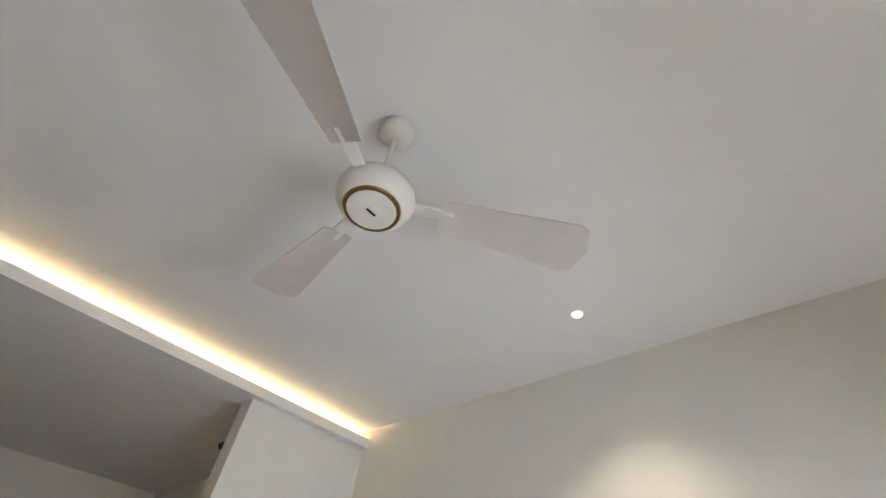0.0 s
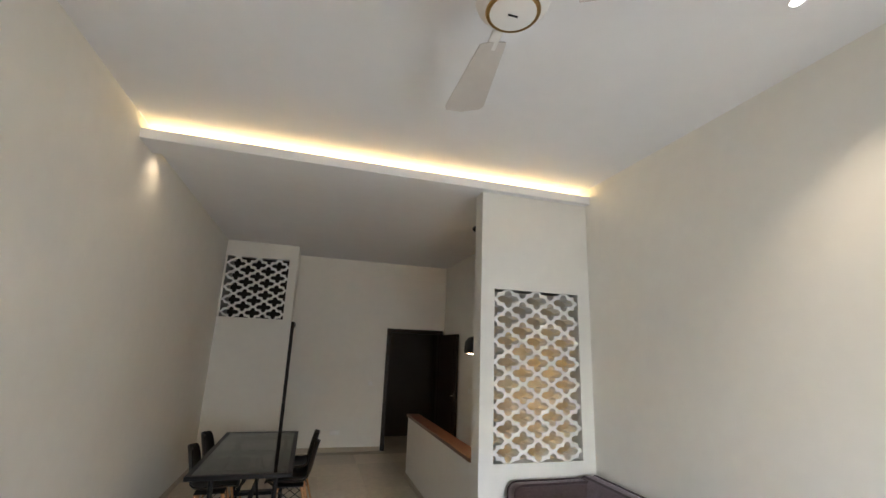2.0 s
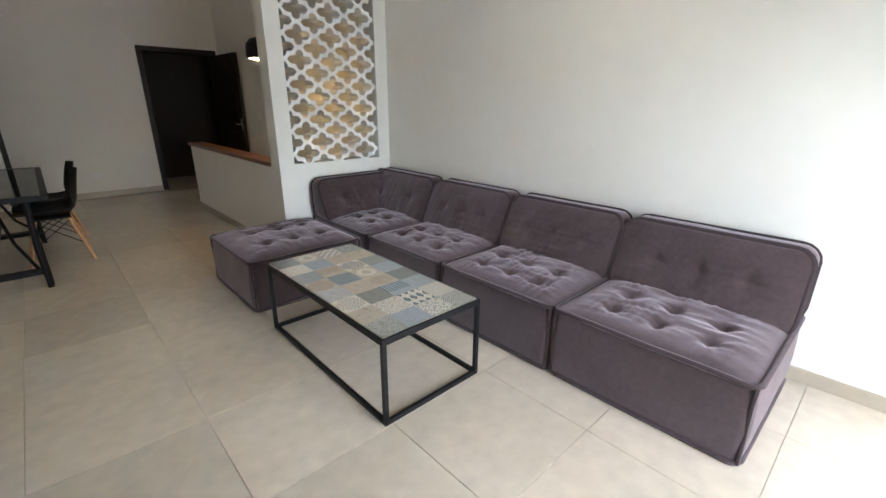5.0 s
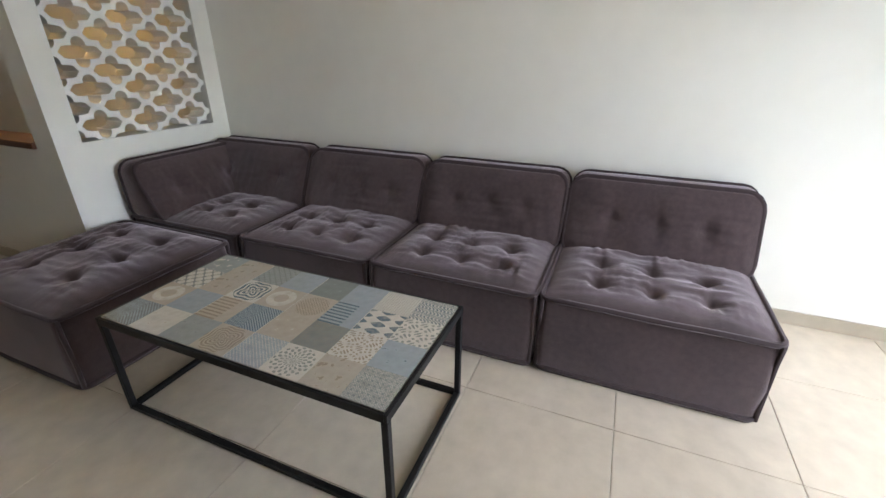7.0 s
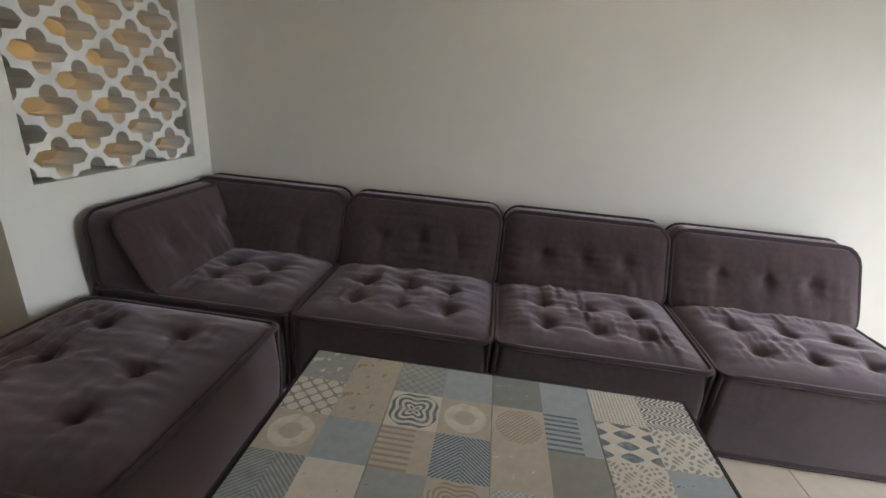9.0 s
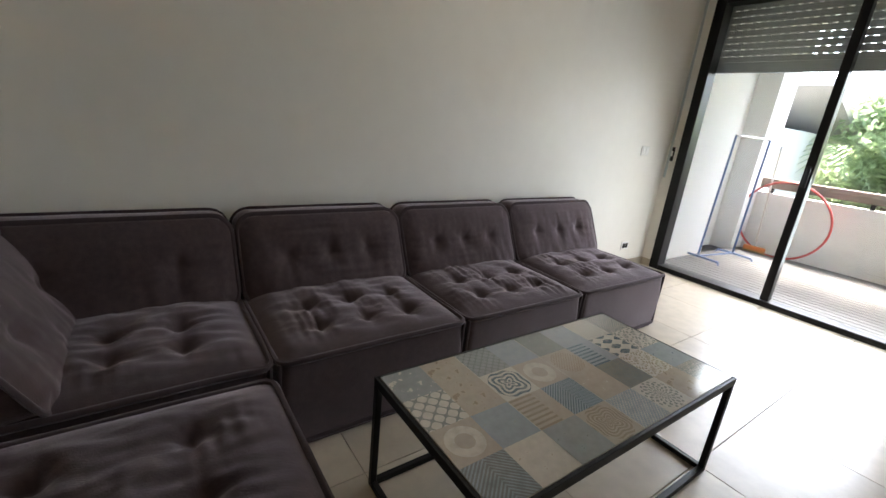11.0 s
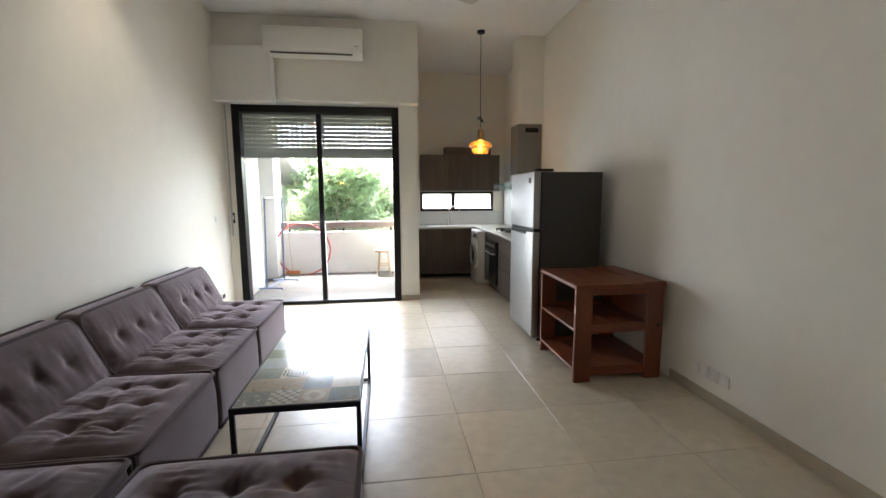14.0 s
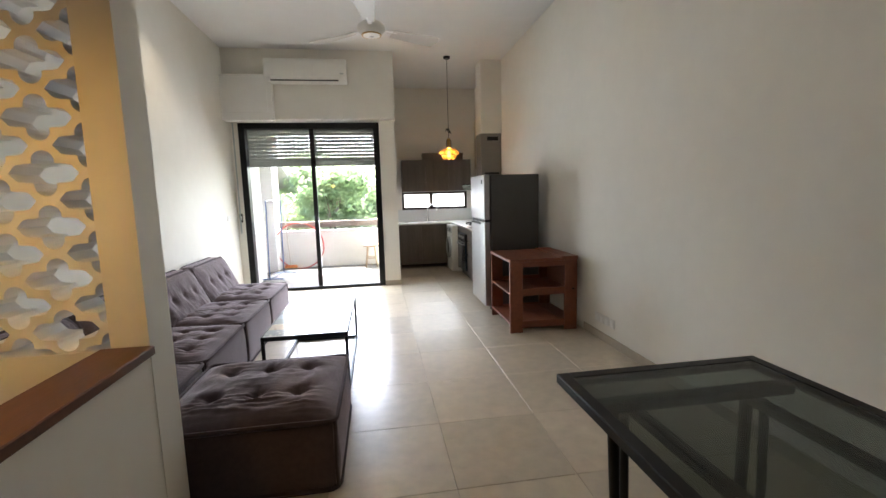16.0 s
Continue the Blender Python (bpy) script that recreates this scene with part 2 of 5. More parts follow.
def tube(points, r, seg=8, bm=None, closed=False, r_end=None):
    """A round bar swept along points."""
    bm = bm if bm is not None else bmesh.new()
    pts = [Vector(p) for p in points]
    n, rings = len(pts), []
    side = None
    for i, p in enumerate(pts):
        a, b = (pts[i - 1] if i or closed else p), (pts[(i + 1) % n] if i < n - 1 or closed else p)
        d = (b - a).normalized()
        if side is None:
            side = d.orthogonal().normalized()
        side = (side - d * side.dot(d)).normalized()
        up = d.cross(side)
        rr = r if r_end is None else r + (r_end - r) * i / (n - 1)
        rings.append([bm.verts.new(p + rr * (math.cos(2 * math.pi * k / seg) * side + math.sin(2 * math.pi * k / seg) * up)) for k in range(seg)])
    for i in range(n if closed else n - 1):
        a, b = rings[i], rings[(i + 1) % n]
        for k in range(seg):
            bm.faces.new((a[k], a[(k + 1) % seg], b[(k + 1) % seg], b[k]))
    if not closed:
        bm.faces.new(rings[0][::-1])
        bm.faces.new(rings[-1])
    return bm

def lathe(profile, seg=28, at=(0, 0, 0), bm=None):
    """Profile of (radius, z) turned about z."""
    bm = bm if bm is not None else bmesh.new()
    rings = []
    for r, z in profile:
        rings.append([bm.verts.new((at[0] + r * math.cos(2 * math.pi * k / seg), at[1] + r * math.sin(2 * math.pi * k / seg), at[2] + z)) for k in range(seg)])
    for a, b in zip(rings, rings[1:]):
        for k in range(seg):
            bm.faces.new((a[k], a[(k + 1) % seg], b[(k + 1) % seg], b[k]))
    bm.faces.new(rings[0][::-1])
    bm.faces.new(rings[-1])
    return bm

def wall_with_hole(axis, a0, a1, p0, p1, z0, z1, holes, bevel=0.0):
    """A wall slab; axis 'x': runs along x, thick in y (p0..p1); holes are (a0, a1, z0, z1), side by side."""
    cuts, bm = sorted(holes), bmesh.new()
    def put(u0, u1, w0, w1):
        if u1 - u0 > 1e-4 and w1 - w0 > 1e-4:
            box(*((u0, u1, p0, p1, w0, w1) if axis == "x" else (p0, p1, u0, u1, w0, w1)), bevel, bm)
    u = a0
    for h0, h1, hz0, hz1 in cuts:
        put(u, h0, z0, z1)
        put(h0, h1, z0, hz0)
        put(h0, h1, hz1, z1)
        u = h1
    put(u, a1, z0, z1)
    return bm

# ---- the rooms ----
XS, YF, CEIL, FCEIL = 4.02, 9.20, 3.44, 3.35   # sofa wall, far wall, ceilings
FLOOR_X, FLOOR_Y = (0.0, XS), (-1.80, YF)
slab = boxes([(-0.2, 4.25, 0.0, 10.6, -0.25, -0.008), (-0.2, 1.69, -2.15, 0.0, -0.25, -0.008)])
floor = structure("floor", slab, GROUT, "floor of large beige porcelain tiles with thin joints", "floor")
structure("ceiling", boxes([(-0.2, 4.25, -0.02, 4.98, CEIL, CEIL + 0.2), (-0.2, 1.69, -2.15, -0.02, CEIL, CEIL + 0.2)]), CEILING, "smooth white painted ceiling", "ceiling")
structure("ceiling_far", boxes([(-0.2, 4.25, 4.98, 10.6, FCEIL, FCEIL + 0.2)]), CEILING, "lower white ceiling over the dining end", "ceiling")
# cove lip: shelf that hides the strip
structure("cove_lip", boxes([(0.0, XS, 4.69, 4.72, 3.272, 3.352), (0.0, XS, 4.72, 4.98, 3.272, 3.33)]), CEILING, "white plaster lip of a light cove", "trim")
structure("wall_west", boxes([(-0.2, 0.0, -2.15, 9.4, -0.008, 3.64)]), PLASTER, "long cream plaster wall", "wall")
structure("wall_east", boxes([(XS, XS + 0.2, -0.2, 4.94, -0.008, 3.64)]), PLASTER, "cream plaster wall behind the sofa", "wall")
structure("wall_stair", boxes([(3.884, 4.05, 4.94, 9.2, -0.008, 3.64)]), PLASTER, "cream plaster wall along the stair", "wall")
structure("wall_far", wall_with_hole("x", 1.075, 4.05, YF, YF + 0.15, -0.008, 3.64, [(2.804, 3.816, -0.008, 2.083)]), PLASTER, "cream plaster end wall with a doorway", "wall")
# room walls coloured near-black, so the doorway's shade is in the paint
structure("dark_room", boxes([(2.3, 2.4, 9.35, 10.6, -0.008, 3.4), (4.05, 4.2, 9.35, 10.6, -0.008, 3.4), (2.3, 4.2, 10.5, 10.6, -0.008, 3.4)]), DARKNESS, "room beyond the doorway with its darkness painted on", "wall")
structure("wall_closet", wall_with_hole("x", 0.0, 1.085, 8.45, 8.55, -0.008, FCEIL, [(0.03, 0.955, 2.14, 3.10)]), PLASTER, "cream plaster wall with a pierced screen near the top", "wall")
structure("wall_closet_side", wall_with_hole("y", 8.55, 9.2, 0.985, 1.085, -0.008, FCEIL, [(8.62, 9.15, 0.0, 2.09)]), PLASTER, "return wall with a dark door", "wall")
# shade behind the pierced screen is put into this wall's colour
structure("wall_closet_back", boxes([(0.0, 1.075, 9.2, 9.3, -0.008, FCEIL)]), DARKNESS, "closet back with its shade painted on", "wall")
structure("wall_screen", wall_with_hole("x", 2.875, XS, 4.765, 4.94, -0.008, 3.272, [(3.008, 3.890, 0.836, 2.336)]), PLASTER, "white plaster partition with a tall pierced screen", "wall")
structure("wall_low", boxes([(2.878, 3.0, 4.94, 7.54, -0.008, 0.812)]), PLASTER, "low plaster wall beside the stair", "wall")
structure("wall_pillar", boxes([(1.69, 1.93, -0.2, 0.0, -0.008, 2.5)]), PLASTER, "narrow plaster pier beside the sliding door", "wall")
structure("wall_kitchen_side", boxes([(1.69, 1.93, -2.15, -0.2, -0.008, 3.64)]), PLASTER, "plaster wall between the kitchen and the balcony", "wall")
structure("wall_window_jamb", boxes([(3.92, XS, -0.2, 0.0, -0.008, 2.5)]), PLASTER, "narrow plaster jamb beside the sliding door", "wall")
structure("wall_over_window", boxes([(1.69, XS, -0.2, 0.17, 2.50, CEIL)]), PLASTER, "plaster bulkhead over the sliding door", "wall")
structure("wall_kitchen_back", wall_with_hole("x", 0.0, 1.69, -2.15, -1.95, -0.008, 3.64, [(0.20, 1.51, 1.10, 1.445)]), PLASTER, "kitchen back wall with a slot window", "wall")

# ---- roller box beside the air conditioner ----
rb = thing("bulkhead_box", "white plaster box with an access panel under the ceiling", "bulkhead", (0, 0, 0), 0, "", "structure")
part("body", boxes([(3.36, XS, 0.172, 0.30, 2.46, 3.06)], 0.004), WHITE, rb)
part("access_panel", boxes([(3.42, 3.98, 0.302, 0.308, 2.56, 3.03)], 0.002), WHITE, rb)
part("cord", tube([(3.97, 0.06, 2.46), (3.97, 0.05, 1.6), (3.975, 0.04, 0.9)], 0.011, 6), GREY_SHUTTER, rb, "grey shutter strap")

# ---- skirting ----
def skirting(name, segs):
    structure(name, boxes(segs, 0.002), SKIRT, "beige tile skirting", "baseboard")
skirting("baseboard", [(0.0, 0.012, 2.72, 8.45, -0.006, 0.075), (0.012, 1.097, 8.438, 8.45, -0.006, 0.075), (1.10, 2.76, YF - 0.012, YF, -0.006, 0.075),
                       (2.866, 2.878, 4.80, 7.54, -0.006, 0.075), (2.866, 3.0, 7.54, 7.552, -0.006, 0.075), (XS - 0.012, XS, 0.0, 4.765, -0.006, 0.075),
                       (2.875, XS - 0.012, 4.753, 4.765, -0.006, 0.075), (1.68, 1.93, 0.0, 0.012, -0.006, 0.075), (1.678, 1.69, -0.2, 0.0, -0.006, 0.075), (3.92, XS, 0.0, 0.012, -0.006, 0.075), (3.872, 3.884, 7.62, 9.19, -0.006, 0.075)])

# ---- cove strip ----
led = thing("led_strip", "warm white light strip glowing in the ceiling cove", "light strip", (0, 4.9, 3.335))
part("strip", boxes([(0.02, XS - 0.02, -0.05, 0.0, 0.0, 0.012)]), LED, led)

# ---- pierced screens ----
def lattice(x0, x1, z0, z1, y0, y1, a, b, ox=0.0, oz=0.0):
    """Plate pierced by staggered cross-shaped openings with pointed sides and round lobes."""
    blocks, N = [], 40
    def opening(th):
        c, s = abs(math.cos(th)), abs(math.sin(th))
        hx, hs, hz = a * 0.378, a * 0.285, b * 0.175
        # hexagonal bar
        r = 1 / max(s / hz, 1e-6) if s > 1e-6 else 9
        k = hz / (hx - hs)
        r = min(r, k * hx / (s + k * c))
        # round lobes above and below
        zc, R = b * 0.225, b * 0.19
        disc = R * R - (zc * c) ** 2
        if disc > 0:
            r = max(r, zc * s + math.sqrt(disc))
        return r
    def outer(th):
        return 1 / (abs(math.cos(th)) / (a / 2) + abs(math.sin(th)) / (b / 2))
    clampx, clampz = (lambda v: min(max(v, x0), x1)), (lambda v: min(max(v, z0), z1))
    ni, nj = int((x1 - x0) / (a / 2)) + 3, int((z1 - z0) / (b / 2)) + 3
    for i in range(-1, ni):
        for j in range(-1, nj):
            if (i + j) % 2:
                continue
            cx, cz = x0 + ox + i * a / 2, z0 + oz + j * b / 2
            if cx < x0 - a / 2 or cx > x1 + a / 2 or cz < z0 - b / 2 or cz > z1 + b / 2:
                continue
            bm, rows = bmesh.new(), []
            for k in range(N):
                th = 2 * math.pi * (k + 0.0) / N
                ri, ro = opening(th), outer(th)
                pi = (clampx(cx + ri * math.cos(th)), clampz(cz + ri * math.sin(th)))
                po = (clampx(cx + ro * math.cos(th)), clampz(cz + ro * math.sin(th)))
                rows.append([bm.verts.new((po[0], y0, po[1])), bm.verts.new((pi[0], y0, pi[1])), bm.verts.new((pi[0], y1, pi[1])), bm.verts.new((po[0], y1, po[1]))])
            for k in range(N):
                p, q = rows[k], rows[(k + 1) % N]
                for m0 in range(3):
                    bm.faces.new((p[m0], p[m0 + 1], q[m0 + 1], q[m0]))
            bmesh.ops.dissolve_degenerate(bm, dist=1e-5, edges=bm.edges[:])
            bmesh.ops.remove_doubles(bm, verts=bm.verts[:], dist=1e-5)
            if len(bm.faces) > 3:
                blocks.append(bm)
            else:
                bm.free()
    return blocks
scr = thing("lattice_screen", "white plaster lattice of pierced quatrefoil crosses", "screen", (0, 0, 0))
for bm in lattice(3.008, 3.890, 0.836, 2.336, 4.785, 4.925, 0.294, 0.190, 0.0, -0.0125):
    part("block", bm, WHITE, scr)
scr = thing("lattice_screen", "small white pierced screen high in the closet wall", "screen", (0, 0, 0))
for bm in lattice(0.03, 0.955, 2.14, 3.10, 8.46, 8.52, 0.3083, 0.192, 0.0, -0.016):
    part("block", bm, WHITE, scr)

# ---- wooden cap ----
cap = thing("wooden_ledge", "reddish brown wooden board capping the low wall", "ledge", (2.94, 6.28, 0.812))
part("board", boxes([(-0.085, 0.10, -1.335, 1.28, 0.0, 0.035)], 0.004), CAPWOOD, cap)

# ---- doors ----
d = thing("door_1", "dark brown wooden door standing open against the wall", "door", (0, 0, 0), 0, "", "structure")
part("frame", boxes([(2.765, 2.84, YF - 0.02, YF + 0.16, 0, 2.05), (3.775, 3.85, YF - 0.02, YF + 0.16, 0, 2.05), (2.765, 3.85, YF - 0.02, YF + 0.16, 2.05, 2.12)], 0.004), DARK_DOOR, d)
hinge = pose(3.80, YF - 0.02, 0, 0, 0, 273)
bm = boxes([(0.0, 0.90, -0.02, 0.02, 0.01, 2.04), (0.12, 0.78, 0.02, 0.026, 0.15, 0.9), (0.12, 0.78, 0.02, 0.026, 1.05, 1.9), (0.12, 0.78, -0.026, -0.02, 0.15, 0.9), (0.12, 0.78, -0.026, -0.02, 1.05, 1.9)], 0.003)
bmesh.ops.transform(bm, matrix=hinge, verts=bm.verts)
leaf = part("leaf", bm, DARK_DOOR, d)
for side in (-1, 1):
    hb = tube([(0.84, 0.02 * side, 1.02), (0.84, 0.07 * side, 1.02), (0.82, 0.075 * side, 1.02), (0.72, 0.075 * side, 1.02)], 0.010, 8)
    box(0.82, 0.86, 0.02 * side - 0.006, 0.02 * side + 0.006, 0.90, 1.10, 0.002, hb)
    bmesh.ops.transform(hb, matrix=hinge, verts=hb.verts)
    part("handle", hb, CHROME, leaf, "chrome lever handle on a plate")
d = thing("door_2", "dark brown door in the closet return wall", "door", (0, 0, 0), 0, "", "structure")
part("frame", boxes([(1.00, 1.135, 8.56, 8.63, 0, 2.12), (1.00, 1.135, 8.63, 9.18, 2.05, 2.12)], 0.003), DARK_DOOR, d)
part("leaf", boxes([(1.02, 1.06, 8.63, 9.15, 0.01, 2.05)], 0.003), DARK_DOOR, d)

# ---- sliding door ----
W0, W1, WT = 1.93, 3.92, 2.475
d = thing("window_1", "black aluminium sliding glass door with a half lowered shutter", "sliding door", (0, 0, 0), 0, "", "structure")
part("window_frame", boxes([(W0, W0 + 0.085, -0.13, 0.01, 0, WT), (W1 - 0.085, W1, -0.13, 0.01, 0, WT), (W0 + 0.085, W1 - 0.085, -0.13, 0.01, WT - 0.085, WT), (W0 + 0.085, W1 - 0.085, -0.13, 0.01, -0.004, 0.045)], 0.004), ALU_BLACK, d)
part("meeting_stile", boxes([(2.885, 2.945, -0.10, -0.02, 0.045, WT - 0.085)], 0.004), ALU_BLACK, d)
for gx0, gx1, gy in ((W0 + 0.085, 2.90, -0.05), (2.93, W1 - 0.085, -0.08)):
    p = part("pane", boxes([(gx0, gx1, gy - 0.003, gy + 0.003, 0.045, WT - 0.085)]), GLASS, d)
    p.visible_shadow = False
part("latch", boxes([(2.90, 2.925, -0.02, 0.0, 1.0, 1.16)], 0.003), BLACK_METAL, d)
# roller shutter outside, slats with rows of light slots
sh = thing("roller_shutter", "grey slatted roller shutter with slot holes lowered a quarter", "shutter", (0, 0, 0))
z = WT - 0.06
for half0, half1 in ((W0 + 0.03, W1 - 0.03),):
    k = 0
    while z - 0.052 > 1.90:
        bm = bmesh.new()
        box(half0, half1, -0.186, -0.160, z - 0.052, z - 0.0075, 0.003, bm)
        nslot = 30
        step = (half1 - half0) / nslot
        for i in range(nslot):
            box(half0 + i * step, half0 + (i + 0.48) * step, -0.183, -0.163, z - 0.0075, z, 0.0, bm)
        part("slat", bm, GREY_SHUTTER, sh)
        z -= 0.052
    part("bottom_bar", boxes([(half0, half1, -0.190, -0.156, 1.86, z)], 0.004), GREY_SHUTTER, sh)

# ---- balcony ----
structure("balcony_slab", boxes([(1.93, 5.0, -2.45, -0.2, -0.30, -0.03)]), OUTWALL, "balcony slab", "balcony")
deck = structure("deck", boxes([(1.93, 4.3, -2.25, -0.14, -0.03, -0.022)]), mat("deck_joint", (0.02, 0.02, 0.02), 0.9), "balcony deck of narrow grey boards", "deck")
structure("parapet", boxes([(1.93, 4.3, -2.40, -2.25, -0.30, 0.74)], 0.006), BALCONY_WHITE, "low white balcony parapet", "parapet")
structure("balcony_side_wall", boxes([(3.99, 4.2, -1.25, -0.2, -0.30, 2.70), (4.2, 4.3, -1.95, -1.25, -0.30, 2.70), (3.95, 4.3, -2.45, -1.95, -0.3, 2.70)]), BALCONY_WHITE, "white balcony side wall and column", "wall")
# unseen slab, added to keep sun and high sky off the deck
structure("balcony_roof", boxes([(1.70, 5.0, -2.70, -0.2, 2.70, 2.90)], 0.006), BALCONY_WHITE, "unseen slab added over the balcony to shade it", "roof")
rl = thing("handrail", "weathered brown wooden handrail above the parapet", "handrail", (0, 0, 0), 0, "", "structure")
part("rail", boxes([(1.93, 3.95, -2.37, -2.29, 0.80, 0.92)], 0.006), RAILWOOD, rl)
for px in (2.0, 2.85, 3.80):
    part("post", boxes([(px, px + 0.04, -2.34, -2.31, 0.74, 0.80)], 0.002), BLACK_METAL, rl)

# ---- kitchen window ----
d = thing("window_2", "low black slot window above the sink", "window", (0, 0, 0), 0, "", "structure")
part("window_frame", boxes([(0.20, 1.51, -2.02, -1.94, 1.10, 1.145), (0.20, 1.51, -2.02, -1.94, 1.405, 1.445), (0.20, 0.245, -2.02, -1.94, 1.145, 1.405), (1.465, 1.51, -2.02, -1.94, 1.145, 1.405), (0.895, 0.955, -2.02, -1.94, 1.145, 1.405)], 0.003), DARK_DOOR, d)
for gx0, gx1 in ((0.245, 0.895), (0.955, 1.465)):
    p = part("pane", boxes([(gx0, gx1, -1.985, -1.98, 1.145, 1.405)]), FROSTED, d)
    p.visible_shadow = False

# ---- modular sofa ----
def tufted_block(w, d, h, puff, tufts, seed, corner=0.035, dent=0.030, nx=40, ny=40, wrinkle=0.004, taper=0.0, crease=0.0032):
    """An upholstered block: pillowed top with pulled-in tufts and soft creases, rounded corners, gently bulging sides."""
    bm = bmesh.new()
    def plan(x, y):
        cx, cy = min(max(x, corner), w - corner), min(max(y, corner), d - corner)
        dx, dy = x - cx, y - cy
        m = max(abs(dx), abs(dy))
        r = math.hypot(dx, dy)
        if r > 1e-9 and abs(dx) > 1e-9 and abs(dy) > 1e-9:
            return cx + dx * m / r, cy + dy * m / r
        return x, y
    def height(x, y):
        u, v = 2 * x / w - 1, 2 * y / d - 1
        z = h - 0.012 + puff * (1 - abs(u) ** 6) * (1 - abs(v) ** 6)
        edge = max(0.0, min(1.0, 6 * min(x, w - x, y, d - y) / min(w, d)))
        for tx, ty in tufts:
            r2 = (x - tx) ** 2 + (y - ty) ** 2
            z -= 0.8 * dent * math.exp(-r2 / 0.0014) + dent * 0.30 * math.exp(-r2 / 0.008)
            # pulled creases running out of each tuft, and a fan of short folds
            rr, an_ = math.sqrt(r2), math.atan2(y - ty, x - tx)
            fold = max(0.0, math.cos(4 * an_ + 7 * seed + 5 * tx)) ** 2 + 0.6 * max(0.0, math.cos(7 * an_ + 3 * seed + 9 * ty)) ** 3
            z -= crease * fold * min(1.0, rr / 0.03) * math.exp(-(rr / 0.085) ** 2)
            z -= 0.004 * math.exp(-((y - ty) / 0.010) ** 2 - ((x - tx) / 0.09) ** 2) + 0.003 * math.exp(-((x - tx) / 0.010) ** 2 - ((y - ty) / 0.09) ** 2)
        z += edge * wrinkle * 0.9 * noise.noise(Vector((x * 5 + seed, y * 42, seed * 3))) * max(0.0, noise.noise(Vector((x * 3.1 + seed * 2, y * 3.7, 4.0))) + 0.15) * 2.2
        z += edge * wrinkle * (noise.noise(Vector((x * 9 + seed, y * 9, seed))) + 0.6 * noise.noise(Vector((x * 28, y * 10 + seed, seed * 2))))
        return z
    grid = [[None] * (ny + 1) for _ in range(nx + 1)]
    for i in range(nx + 1):
        for j in range(ny + 1):
            x, y = w * i / nx, d * j / ny
            px, py = plan(x, y)
            grid[i][j] = bm.verts.new((px, py, height(x, y)))
    for i in range(nx):
        for j in range(ny):
            bm.faces.new((grid[i][j], grid[i + 1][j], grid[i + 1][j + 1], grid[i][j + 1]))
    loop = [grid[i][0] for i in range(nx)] + [grid[nx][j] for j in range(ny)] + [grid[i][ny] for i in range(nx, 0, -1)] + [grid[0][j] for j in range(ny, 0, -1)]
    prev = loop
    for f in (0.92, 0.7, 0.45, 0.2, 0.0):
        ring = []
        for v in loop:
            bulge = 0.010 * math.sin(math.pi * min(1.0, f + 0.05)) + 0.004 * noise.noise(Vector((v.co.x * 5 + seed, v.co.y * 5, f * 3)))
            dx, dy = v.co.x / w - 0.5, v.co.y / d - 0.5
            ring.append(bm.verts.new((v.co.x + bulge * 2 * dx - taper * (1 - f) * 2 * dx, v.co.y + bulge * 2 * dy, f * (h - 0.012))))
        for k in range(len(loop)):
            bm.faces.new((prev[k], prev[(k + 1) % len(loop)], ring[(k + 1) % len(loop)], ring[k]))
        prev = ring
    bm.faces.new(prev)
    return bm

def loop_points(w, d, z, corner=0.035, inset=0.0, seed=0.0):
    pts = []
    for cx, cy, a0 in ((w - corner, corner, -90), (w - corner, d - corner, 0), (corner, d - corner, 90), (corner, corner, 180)):
        for k in range(5):
            a = radians(a0 + 90 * k / 4)
            r = corner - inset
            pts.append((cx + r * math.cos(a), cy + r * math.sin(a)))
    out = []
    for i, p in enumerate(pts):
        q = pts[(i + 1) % len(pts)]
        n = max(1, int(math.hypot(q[0] - p[0], q[1] - p[1]) / 0.07))
        for k in range(n):
            x, y = p[0] + (q[0] - p[0]) * k / n, p[1] + (q[1] - p[1]) * k / n
            out.append((x, y, z + 0.004 * noise.noise(Vector((x * 7 + seed, y * 7, seed)))))
    return out

def piping(w, d, z, parent, m=None, seed=0.0, r=0.012):
    bm = tube(loop_points(w, d, z, 0.035, -0.003, seed), r, 6, None, True)
    if m is not None:
        bmesh.ops.transform(bm, matrix=m, verts=bm.verts)
    return part("piping", bm, PIPING, parent, "darker piped seam", smooth=60)

def seams(corners, h, parent):
    for x, y in corners:
        part("piping", tube([(x, y, 0.02), (x + 0.004, y, h * 0.4), (x, y + 0.003, h * 0.75), (x, y, h - 0.012)], 0.010, 6), PIPING, parent, "darker piped seam", smooth=60)

SEAT_H = 0.385
